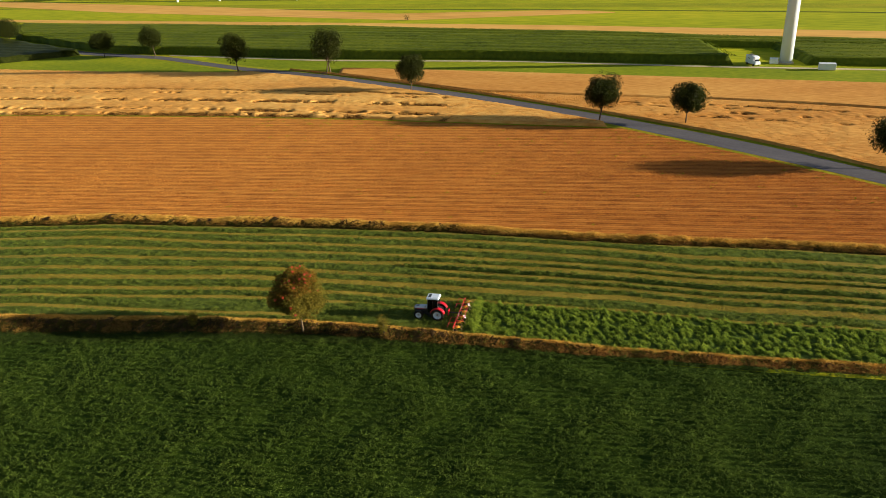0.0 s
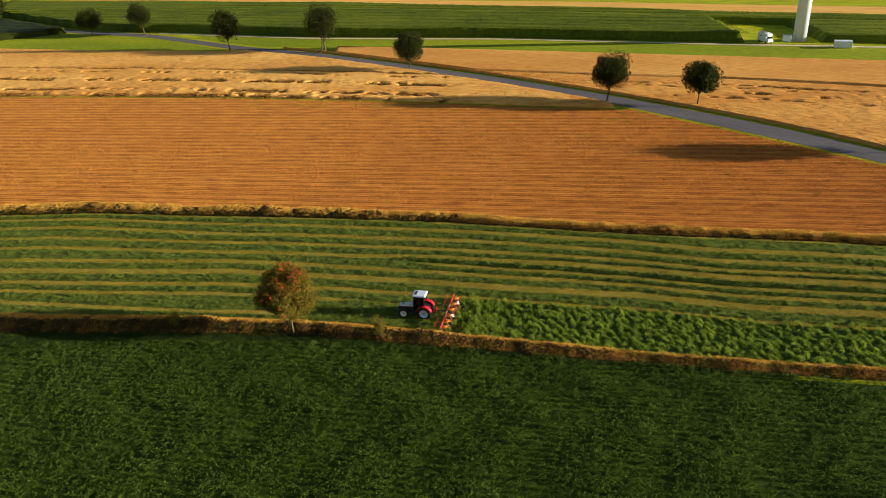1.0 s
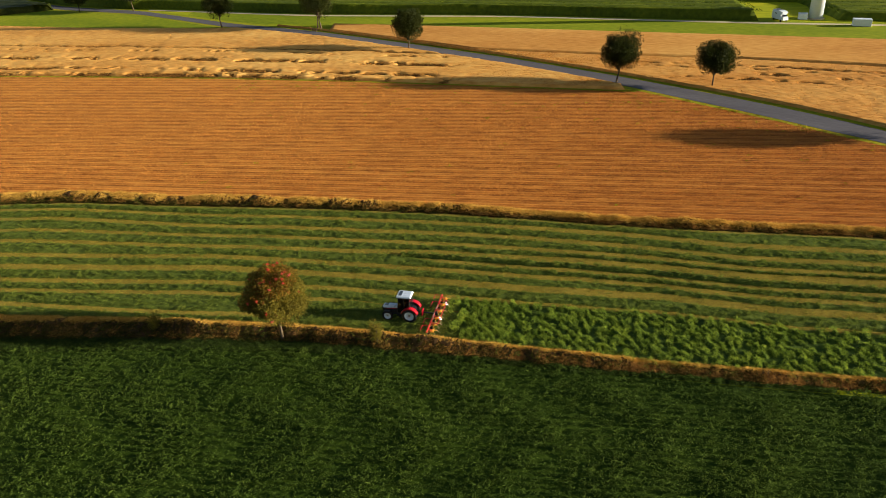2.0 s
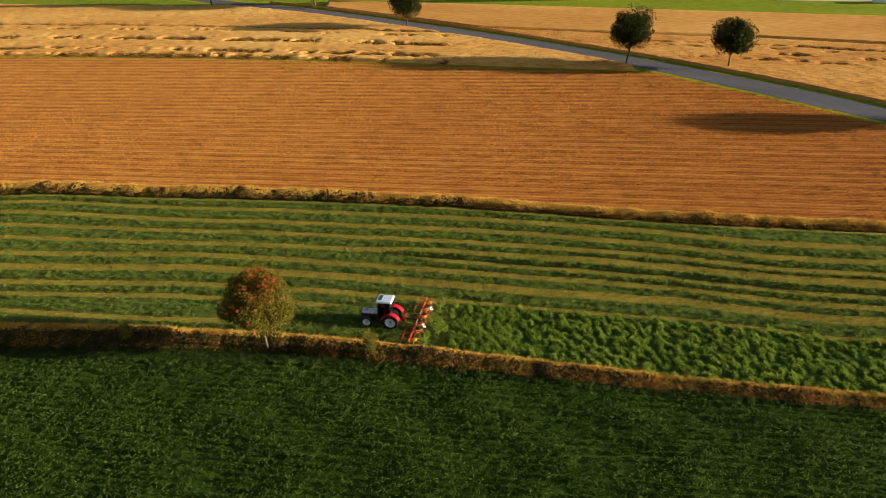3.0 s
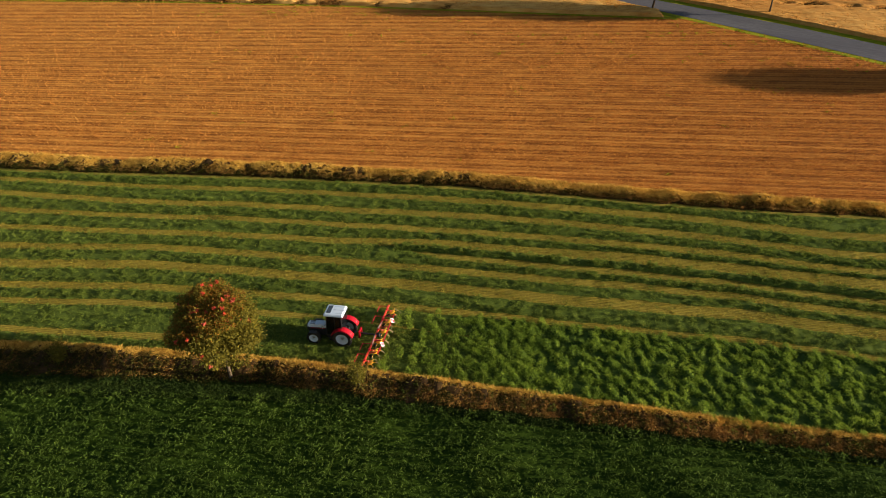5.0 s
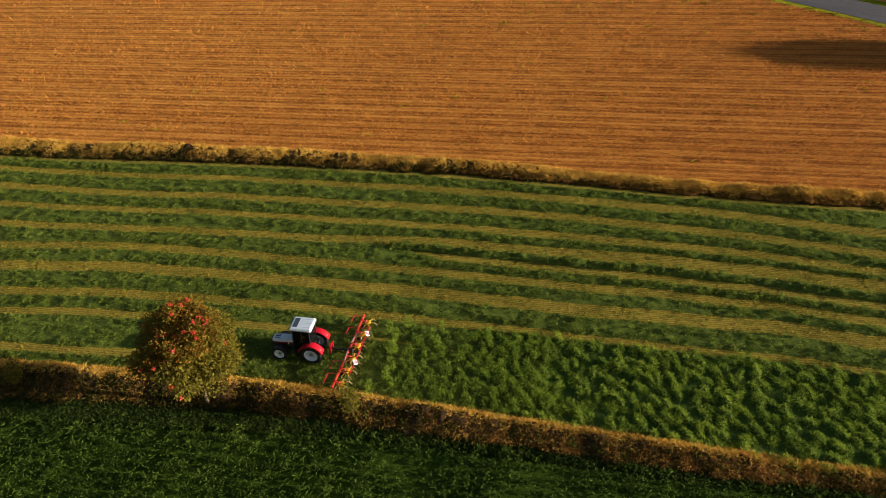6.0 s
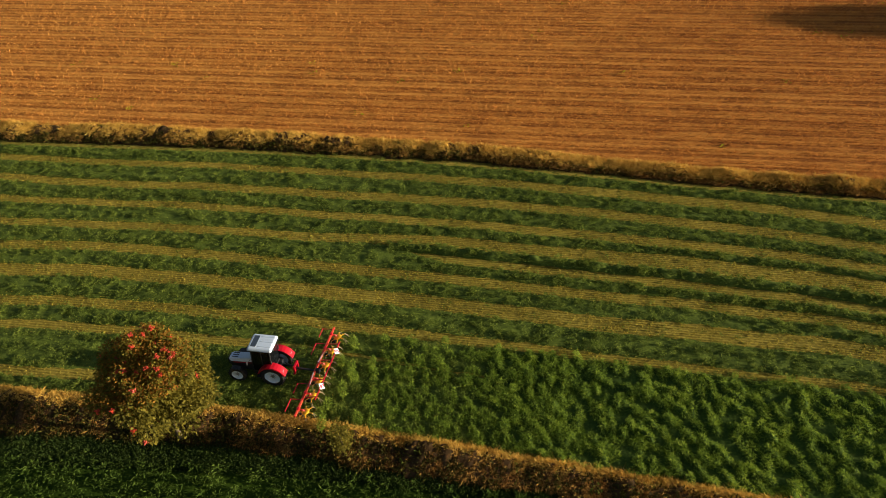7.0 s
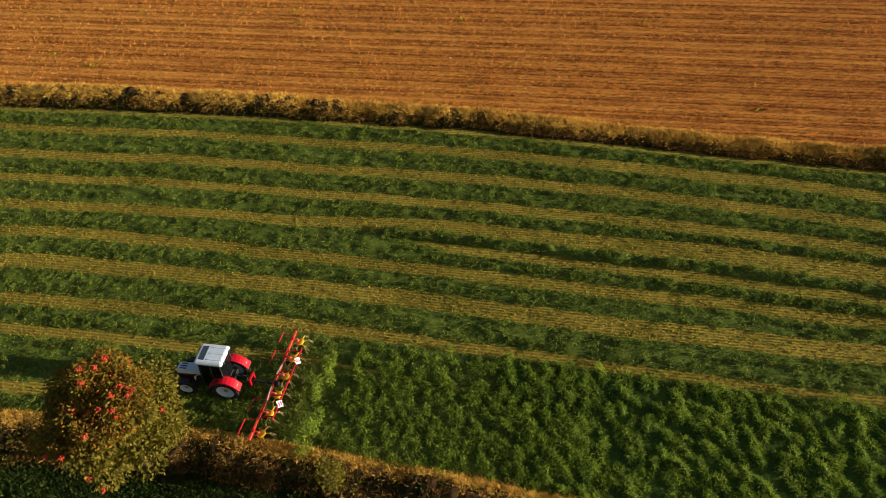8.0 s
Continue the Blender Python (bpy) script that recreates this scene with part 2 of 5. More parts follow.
def tube(bm, points, radii, sides=8):
    """A tapered tube along points, joined into bm."""
    rings = []
    for k, (p, r) in enumerate(zip(points, radii)):
        p = Vector(p)
        d = (Vector(points[min(k + 1, len(points) - 1)]) - Vector(points[max(k - 1, 0)])).normalized()
        u = d.orthogonal().normalized()
        w = d.cross(u)
        rings.append([bm.verts.new(p + r * (u * math.cos(2 * math.pi * i / sides) + w * math.sin(2 * math.pi * i / sides))) for i in range(sides)])
    for a, b in zip(rings, rings[1:]):
        for i in range(sides):
            bm.faces.new((a[i], a[(i + 1) % sides], b[(i + 1) % sides], b[i]))
    bm.faces.new(rings[0][::-1])
    bm.faces.new(rings[-1])
    return bm


def block(bm, size, at=(0, 0, 0), turn=(0, 0, 0), bevel=0.02, taper=(1, 1)):
    """A bevelled box, narrowed at its top by taper."""
    made = bmesh.ops.create_cube(bm, size=1.0)["verts"]
    for v in made:
        if v.co.z > 0:
            v.co.x, v.co.y = v.co.x * taper[0], v.co.y * taper[1]
    bmesh.ops.transform(bm, matrix=pose(*at, *turn) @ Matrix.Diagonal((*size, 1)), verts=made)
    if bevel:
        edges = list({e for v in made for e in v.link_edges})
        bmesh.ops.bevel(bm, geom=edges, offset=bevel, segments=2, affect="EDGES", profile=0.5)
    return bm


# ---- ground and fields ----
HEDGE = smooth_curve((-300, 152), (-95, 144.2), (-70, 143), (-48, 138.8), (-31, 136), (-19.5, 133.7), (-8, 131.3), (2.7, 128.8), (13, 126), (22.4, 123.4), (34.5, 120.6), (58, 116), (72, 112.4), (230, 80), soft=4)
BANK = smooth_curve((-300, 126), (-73, 104), (-54, 101.9), (-40, 100.4), (-30.6, 98.9), (-21, 97.5), (-11.6, 95.3), (-2.9, 93.1), (5.3, 91.1), (13, 89.1), (20, 87.5), (30, 85.2), (44, 82.4), (55, 80.4), (230, 52), soft=3)
ROAD = smooth_curve((-420, 560), (-221, 390), (-163, 344.5), (-122, 325), (-78.5, 292), (-46.5, 273), (-12.7, 248), (16.6, 225), (44, 200.7), (64, 181), (78.5, 165), (91, 148), (150, 70), soft=5)
WHEAT_EDGE = curve((-400, 290), (-145, 237.3), (-105, 230), (-64, 221.6), (-25, 212), (1, 204.5), (43.7, 192), (60, 186))
WHEAT_FAR = curve((-260, 340), (-185, 313), (-131.6, 296.4), (-84, 285), (-70, 284))
WHEAT_B = curve((-60, 290), (-38, 282.3), (2, 269.3), (131, 222.7), (250, 180))
TRACK = smooth_curve((-124, 331), (-111.7, 326.5), (-52, 302.6), (23.2, 283), (94.3, 256.5), (114.5, 250), (250, 205))
CORN_A = lambda x: np.where(np.asarray(x) < -118, np.maximum(ROAD(x) + 5.5, TRACK(x) + 3.2), TRACK(x) + 3.2)
CORN_B = curve((-300, 440), (-218, 401), (-136, 378), (-50, 356), (27, 326), (109, 288.6), (157, 270), (300, 210))
CORN_C = curve((-300, 470), (-224, 436), (-53, 376), (52, 330), (161, 278), (300, 216))


ROAD_WIDER = curve((-30, 0), (20, 1.5), (36, 2.0), (44, 3.2), (57, 4.8), (75, 6.4), (90, 5.2), (150, 5.2))


def build_ground():
    g = np.r_[np.linspace(-3200, -400, 8), np.linspace(-300, 300, 25), np.linspace(400, 3200, 8)]
    gy = np.r_[np.linspace(-900, -100, 5), np.linspace(0, 600, 25), np.linspace(800, 4200, 8)]
    x, y = np.meshgrid(g, gy, indexing="ij")
    v = np.stack([x, y, 0 * x], -1).reshape(-1, 3)
    n = len(gy)
    i = np.arange((len(g) - 1) * n).reshape(len(g) - 1, n)[:, :-1].ravel()
    tagged(mesh_np("ground", v, np.stack([i, i + n, i + n + 1, i + 1], 1), M_GROUND), "bright green far meadows in flat stripes", "ground", kind="structure")


build_ground()
X_NEAR = np.linspace(-260, 225, 200)
sheet("field_crop", X_NEAR, lambda x: 0 * x - 40, lambda x: BANK(x) - 2.6, 0.02, M_SOIL, 20, label="dark soil under leafy green crop rows")
sheet("field_hay", X_NEAR, lambda x: BANK(x) - 0.2, lambda x: HEDGE(x) + 0.3, 0.03, M_STUB_HAY, 20, label="mown meadow with pale stubble between green swaths")
ROAD_LOW = lambda x: np.minimum(WHEAT_EDGE(x), ROAD(x) - 3.5 - ROAD_WIDER(x))
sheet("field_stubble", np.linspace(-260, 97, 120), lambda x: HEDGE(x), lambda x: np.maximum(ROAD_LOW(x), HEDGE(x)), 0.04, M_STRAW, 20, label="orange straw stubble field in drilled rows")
sheet("road_verge", np.linspace(-230, 140, 150), lambda x: ROAD(x) - 5.2 - ROAD_WIDER(x), lambda x: ROAD(x) + 6.0, 0.05, M_VERGE, 4, label="green grass verge along the country road", category="verge")
sheet("road", np.linspace(-300, 140, 200), lambda x: ROAD(x) - 3.0 - ROAD_WIDER(x), lambda x: ROAD(x) + 3.0 - 0.12 * ROAD_WIDER(x), 0.09, M_ROAD, 4, label="narrow grey asphalt country road", category="road")
sheet("field_margin", np.linspace(-200, 44, 90), lambda x: WHEAT_EDGE(x) - 1.1, lambda x: WHEAT_EDGE(x) + 0.3, 0.07, M_VERGE, 2, label="thin green weedy margin along the wheat", category="verge")
sheet("track", np.linspace(-120, 200, 90), lambda x: TRACK(x) - 1.1, lambda x: TRACK(x) + 1.1, 0.10, M_TRACK, 2, label="pale gravel farm track beside the maize", category="track")
sheet("meadow_strip", np.linspace(-230, -60, 40), lambda x: WHEAT_FAR(x), lambda x: np.maximum(ROAD(x) - 5, WHEAT_FAR(x)), 0.03, M_MEADOW, 4, label="bright green meadow strip beside the road")
sheet("meadow_track", np.linspace(-100, 230, 80), lambda x: np.maximum(WHEAT_B(x), ROAD(x)), lambda x: np.maximum(CORN_A(x), ROAD(x)), 0.03, M_MEADOW, 4, label="green meadow strip beside the gravel track")
sheet("stubble_far", np.linspace(-420, 330, 60), curve((-420, 530), (-271, 471), (-84, 397), (54, 345), (165, 286), (330, 205)), curve((-420, 548), (-277, 482), (-87, 412), (55, 358), (175, 306), (330, 230)), 0.05, M_TAN, 4, label="pale tan strip of far stubble")
sheet("stubble_strip", np.linspace(-420, 85, 60), curve((-420, 600), (-326, 560), (-200, 485), (-127, 450), (-20, 397), (85, 388)), curve((-420, 625), (-326, 585), (-200, 521), (-136, 487), (-27, 423), (63, 406), (85, 391)), 0.06, M_TAN, 4, label="pale tan wedge of far stubble")

for k, (o, w, m) in enumerate(((46, 3, M_CORN), (62, 16, M_VERGE), (95, 5, M_CORN), (118, 26, M_VERGE), (160, 10, M_TAN), (190, 40, M_VERGE), (262, 22, M_TAN), (330, 60, M_VERGE), (470, 50, M_TAN), (640, 120, M_VERGE), (980, 160, M_TAN), (1500, 300, M_VERGE))):
    line = lambda x, o=o: np.interp(x, (-900, -420, -277, -87, 55, 175, 330, 900), (700, 548, 482, 412, 358, 306, 235, 60)) + o * (1 + 0.0006 * x) + 4 * np.sin(x * 0.004 + o)
    sheet("field_far_%d" % (k + 1), np.linspace(-900, 900, 60), line, lambda x, f=line, w=w: f(x) + w, 0.03 + 0.002 * k, m, 2, label="long narrow strip of far farmland")


def crop_slab(name, xs, low, high, height, material, step, label, seed, category="field", rows=0.22):
    """A standing crop: a rough top and steep sides."""
    rng = rng_of(seed)
    xs = np.arange(xs[0], xs[1], step)
    deep = float(np.max(high(xs) - low(xs)))
    across = max(3, int(deep / step))
    t = np.linspace(0, 1, across + 1)
    a, b = low(xs), np.maximum(high(xs), low(xs) + 0.1)
    y = a[:, None] * (1 - t) + b[:, None] * t
    x = np.repeat(xs[:, None], across + 1, 1) + rng.uniform(-0.3, 0.3, y.shape) * step
    z = height * rng.uniform(0.95, 1.03, y.shape)
    z += rows * np.sin((y + 0.4 * x) * 1.05)
    z[0], z[-1], z[:, 0], z[:, -1] = 0, 0, 0, 0
    y[:, 1] = y[:, 0] + 0.25
    y[:, -2] = y[:, -1] - 0.25
    v = np.stack([x, y, z], -1).reshape(-1, 3)
    n = across + 1
    i = np.arange((len(xs) - 1) * n).reshape(len(xs) - 1, n)[:, :-1].ravel()
    return tagged(mesh_np(name, v, np.stack([i, i + n, i + n + 1, i + 1], 1), material), label, category, kind="stuff")


def between(n, xs, low, high, rng):
    x = rng.uniform(*xs, n)
    t = rng.uniform(0, 1, n)
    return np.stack([x, low(x) * (1 - t) + high(x) * t, np.zeros(n)], 1)


def value_noise(x, y, cell, seed):
    """Smooth noise from 0 to 1 with the given cell size."""
    table = rng_of(seed).uniform(0, 1, (257, 257))
    u, v = x / cell, y / cell
    i, j = np.floor(u).astype(int), np.floor(v).astype(int)
    a, b = u - i, v - j
    a, b = a * a * (3 - 2 * a), b * b * (3 - 2 * b)
    at = lambda p, q: table[p % 257, q % 257]
    return (at(i, j) * (1 - a) + at(i + 1, j) * a) * (1 - b) + (at(i, j + 1) * (1 - a) + at(i + 1, j + 1) * a) * b


def relief(xs, low, high, step, rise, base=0.0):
    """A fine surface between two curves whose height is rise(x, y); its rim drops to the base."""
    line = np.arange(xs[0], xs[1], step)
    a, b = low(line), np.maximum(high(line), low(line) + 0.05)
    n = max(4, int(np.max(b - a) / step)) + 1
    t = np.linspace(0, 1, n)
    y = a[:, None] * (1 - t) + b[:, None] * t
    x = np.repeat(line[:, None], n, 1)
    z = rise(x, y)
    z[0], z[-1], z[:, 0], z[:, -1] = base, base, base, base
    v = np.stack([x, y, z], -1).reshape(-1, 3)
    i = np.arange((len(line) - 1) * n).reshape(len(line) - 1, n)[:, :-1].ravel()
    return v, np.stack([i, i + n, i + n + 1, i + 1], 1)


# wheat before the road
TRAMS = ((33.4, 0.8, 0.0), (28.5, 0.9, 0.86), (18.4, 1.9, 0.62), (6.2, 1.7, 0.64), (1.2, 1.2, 0.6))


def hollow(x, y, edge, lines, seed, fade):
    """How deep the wheat lies flattened, 0 to 1: broken patches along lines at offsets from its edge."""
    deep = np.zeros_like(x)
    for k, (off, wide, broken) in enumerate(lines):
        d = (y - edge(x) - off * np.interp(x, (-150, -10), (1.04, 0.86)) + 1.1 * (value_noise(x, y, 9.0, seed + k) - 0.5) + 0.9 * (value_noise(x, y, 2.2, seed + 50 + k) - 0.5)) / wide
        patch = 1.0 if not broken else np.clip((0.6 * value_noise(x, y * 0.5, 5.5, seed + 20 + k) + 0.4 * value_noise(x, y, 1.5, seed + 30 + k) - 0.62 * broken) * 6, 0, 1)
        deep = np.maximum(deep, np.exp(-d ** 4) * patch * fade(x))
    return deep


STEP = curve((-60, 262), (29.2, 229.8), (43.9, 224.3), (74.8, 214.7), (88.8, 208.8), (102.1, 203.2), (115.5, 196.5), (180, 166))
BACK_LINES = ((-8.5, 0.8, 0.7), (-12.5, 0.7, 0.86), (-18, 1.2, 0.88), (-24, 1.2, 0.9))
near_hollow = lambda x, y: hollow(x, y, WHEAT_EDGE, TRAMS, 600, lambda x: np.clip((6 - x) / 14, 0, 1))
back_hollow = lambda x, y: hollow(x, y, STEP, BACK_LINES, 640, lambda x: np.clip((x - 42) / 20, 0, 0.8))


def wheat_rise(tall, lie, seed, lumpy=1.0):
    def rise(x, y):
        rough = 0.16 * value_noise(x, y, 0.9, seed) + 0.14 * value_noise(x, y, 3.5, seed + 1) + 0.1 * value_noise(x * 0.2, y, 0.8, seed + 2)
        return np.maximum(0.12, tall * (0.78 + lumpy * rough) - 0.95 * tall * lie(x, y))
    return rise


WHEAT_RIM = lambda x: np.minimum(np.where(x < -60, WHEAT_FAR(x), 1e4), ROAD(x) - 4.6 - ROAD_WIDER(x))
tagged(mesh_np("wheat_field", *relief((-200, 42), WHEAT_EDGE, WHEAT_RIM, 0.62, wheat_rise(0.85, near_hollow, 11)), M_WHEAT), "standing ripe golden wheat with flattened hollows", "field", kind="stuff")
tagged(mesh_np("wheat_field", *relief((-60, 180), lambda x: np.maximum(ROAD(x) + 5.2, 120), lambda x: np.maximum(np.minimum(STEP(x) - 0.9, WHEAT_B(x)), ROAD(x) + 5.3), 0.62, wheat_rise(0.75, back_hollow, 14)), M_WHEAT_BACK), "ripe wheat with wind-flattened lines behind the road", "field", kind="stuff")
tagged(mesh_np("wheat_field", *relief((-40, 180), lambda x: np.maximum(STEP(x) + 0.5, ROAD(x) + 6), lambda x: np.maximum(WHEAT_B(x), ROAD(x) + 6.1), 0.9, wheat_rise(0.95, lambda x, y: 0 * x, 17, 0.4)), M_WHEAT_BACK), "even tall ripe wheat along the meadow", "field", kind="stuff")
sheet("field_margin", np.linspace(5, 180, 60), lambda x: STEP(x) - 1.1, lambda x: STEP(x) + 0.7, 0.07, M_VERGE, 2, label="narrow green gap between two wheat plots", category="verge")
crop_slab("maize_field", (-222, 99), CORN_A, lambda x: CORN_B(x) - 3.2, 3.3, M_CORN, 1.6, "tall green maize with dark flank by the track", 13)
crop_slab("maize_field", (121, 230), lambda x: CORN_A(x) + 3, lambda x: CORN_B(x) + 4, 2.4, M_CORN, 1.8, "tall green maize behind the wind tower", 14)
crop_slab("maize_field", (-240, 230), CORN_B, CORN_C, 2.5, M_CORN, 1.8, "second block of tall green maize", 15)
# this corner takes the dark lime leaf: tree shade put into its colour
crop_slab("maize_field", (-240, -164), curve((-240, 345), (-194, 330), (-164, 341)), lambda x: np.minimum(ROAD(x) - 5, 398), 2.6, M_LEAF, 1.8, "green maize corner beside the road, darkened for tree shade", 16)


# ---- trees ----
def tree(name, base, height, wide, deep, trunk, count, leaf, material, bark, label, seed, stems=1, lean=0.0, bunches=130, bunch=0.3):
    """A tapered trunk with limbs and a crown of leaf clumps with gaps."""
    rng = rng_of(seed)
    root = new(name)
    root.location = base
    tagged(root, label, "tree")
    mid = np.array([lean, 0, (trunk + height) / 2])
    half = np.array([wide / 2, deep / 2, (height - trunk) / 2])
    clumps = []
    while len(clumps) < bunches:
        p = rng.normal(size=3)
        p = p / np.linalg.norm(p) * rng.uniform(0.3, 0.8) * rng.uniform(0.92, 1.04)
        p[2] = p[2] * (1 if p[2] > 0 else 0.85)
        clumps.append(mid + p * half)
    clumps = np.array(clumps)
    bm = bmesh.new()
    for s in range(stems):
        off = (s - (stems - 1) / 2) * 1.2
        top = height * 0.72
        tube(bm, [(off, 0, -0.2), (off * 0.8 + lean * 0.2, 0, trunk * 0.6), (off * 0.4 + lean * 0.6, 0.05, trunk * 1.3), (lean, 0, top)],
             [height * 0.021, height * 0.015, height * 0.010, 0.02])
        for c in clumps[s::max(4, stems * 4)]:
            z = min(max(trunk * 0.8, c[2] * 0.6), top * 0.9)
            s0 = (off * 0.5 + lean * z / height, 0, z)
            tube(bm, [s0, tuple((np.array(s0) + c) / 2 + (0, 0, 0.2)), tuple(c)], [height * 0.008, height * 0.005, 0.012], 5)
    part("trunk", bm, bark, root, smooth=True)
    pick = rng.integers(0, len(clumps), count)
    r = half.mean() * bunch * rng.uniform(0.6, 1.25, len(clumps))
    d = rng.normal(size=(count, 3))
    d /= np.linalg.norm(d, axis=1, keepdims=True)
    pos = clumps[pick] + d * (r[pick] * rng.uniform(0.3, 1.0, count) ** 0.6)[:, None]
    way = d + rng.normal(0, 0.5, (count, 3))
    way /= np.linalg.norm(way, axis=1, keepdims=True)
    v, f = leaves(pos, way, leaf * rng.uniform(0.6, 1.3, count), leaf * 0.6 * rng.uniform(0.7, 1.3, count), rng)
    mesh_np("crown", v, f, material, root)
    return root, clumps, r


for k, (x, y, h, w, tr, st, ln) in enumerate(((-221, 389, 12.6, 14.5, 1.6, 1, 0), (-150, 333.6, 11.4, 12, 1.8, 1, 0), (-126, 329, 13.8, 10.6, 2.4, 1, -0.5), (-80, 288.8, 15.6, 12.6, 2.2, 1, -0.6),
                                              (-43.5, 276.7, 18.4, 13.6, 2.6, 2, 0), (-12, 242.5, 13.0, 10.6, 2.4, 1, 0.6), (40.6, 198, 13.8, 10.6, 2.8, 1, 1.1), (61.8, 191.1, 11.8, 10, 2.8, 1, 0.3), (94.4, 152.0, 12.0, 14.6, 3.0, 1, 0.6))):
    tree("lime_tree", (x, y, 0), h, w, w * 0.95, tr, 19000, 0.36, M_LEAF, M_BARK, "dark green round-crowned roadside lime tree", 40 + k, st, ln)

for x, y in ((-322, 588), (-276, 578), (-262, 584), (-212, 566), (-186, 560)):
    copy_thing(bpy.data.objects["lime_tree"], pose(x, y, 0, 0, 0, x * 7))

ROWAN, ROWAN_CLUMPS, ROWAN_R = tree("rowan_tree", (-22.8, 95.2, 0), 10.9, 9.4, 8.8, 2.0, 52000, 0.25, M_ROWAN, M_BARK_PALE, "rowan tree with rusty leaves and orange-red berries", 77, bunches=150, bunch=0.24)


def rusty_leaves():
    """Leaves that have turned, at the crown's top and outer side."""
    rng = rng_of(78)
    rank = ROWAN_CLUMPS[:, 2] - 0.5 * ROWAN_CLUMPS[:, 0] + 0.2 * ROWAN_CLUMPS[:, 1]
    some = np.argsort(-rank)[:62]
    pick = some[rng.integers(0, len(some), 20000)]
    d = rng.normal(size=(20000, 3))
    d /= np.linalg.norm(d, axis=1, keepdims=True)
    pos = ROWAN_CLUMPS[pick] + d * (ROWAN_R[pick] * rng.uniform(0.8, 1.1, 20000))[:, None]
    v, f = leaves(pos, ways(20000, rng, 0.2), rng.uniform(0.14, 0.27, 20000), rng.uniform(0.06, 0.12, 20000), rng)
    tagged(mesh_np("turned_leaves", v, f, M_RUST, ROWAN), "rusty orange turned leaves")


rusty_leaves()


# ---- wind tower ----
def build_tower():
    root = new("wind_turbine_tower")
    root.location = (115.8, 258.5, 0)
    tagged(root, "white tapered steel wind turbine tower", "tower")
    bm = bmesh.new()
    tube(bm, [(0, 0, 0.3), (0, 0, 25), (0, 0, 50), (0, 0, 85)], [2.1, 1.9, 1.7, 1.3], 40)
    part("tower_shaft", bm, M_TOWER, root, smooth=True)
    bm = bmesh.new()
    tube(bm, [(0, 0, -0.1), (0, 0, 0.32)], [2.7, 2.6], 40)
    part("foundation_ring", bm, M_TRACK, root)


build_tower()


# ---- hay field: swaths between pale strips ----
GAP_X = (-130, -67, -38, -29, -15, -5, 8, 17, 27, 41, 110)
GAPS = ((4.7, 4.7, 4.9, 4.5, 4.3, 4.0, 3.65, 3.4, 3.35, 5.0, 5.0), (8.4, 8.4, 8.9, 8.4, 8.2, 7.75, 7.2, 7.0, 7.2, 8.8, 8.8), (12.7, 12.7, 12.2, 11.8, 11.6, 11.3, 10.8, 10.4, 10.3, 11.9, 11.9),
        (16.6, 16.6, 15.8, 15.5, 15.1, 14.1, 13.8, 13.0, 13.0, 14.0, 14.0), (21.3, 21.3, 19.0, 19.0, 19.2, 19.2, 19.0, 18.3, 18.2, 19.6, 19.6), (25, 25, 22.5, 22.5, 22.5, 22.4, 22.3, 21.6, 21.1, 22.5, 22.5),
        (28.9, 28.9, 26.6, 26.4, 26.2, 26.3, 26.0, 25.5, 25.0, 26.3, 26.3), (31.7, 31.7, 29.5, 29.4, 29.3, 30, 30, 30, 30, 30, 30), (35.1, 35.1, 34.7, 34.2, 33.8, 34, 34, 34, 34, 34, 34),
        (16.7, 16.7, 16.7, 16.7, 16.7, 16.7, 16.5, 16.0, 16.0, 17.3, 17.3))
HALVES = ((0.56, 0.78), (0.65, 0.72), (0.54, 0.68), (0.58, 0.92), (0.64, 0.62), (0.82, 0.9), (0.6, 0.42), (0.5, 0.4), (0.52, 0.4), (0.5, 0.5))


def half(k):
    return lambda x: np.interp(x, (-20, 15), HALVES[k])


def gap(k):
    return lambda x: np.interp(x, GAP_X, GAPS[k])


def join(*pieces):
    verts, faces, base = [], [], 0
    for v, f in pieces:
        verts.append(v)
        faces.append(f + base)
        base += len(v)
    return np.concatenate(verts), np.concatenate(faces)


def tuft_arrays(centres, each, length, width, up, spread, rng, high=0.0):
    base = np.repeat(centres, each, 0)
    n = len(base)
    base = base + np.c_[rng.normal(0, spread, (n, 2)), rng.uniform(0, 1, n) * high]
    size = length * rng.uniform(0.5, 1.3, n)
    return leaves(base, ways(n, rng, up), size, width * rng.uniform(0.7, 1.3, n), rng)


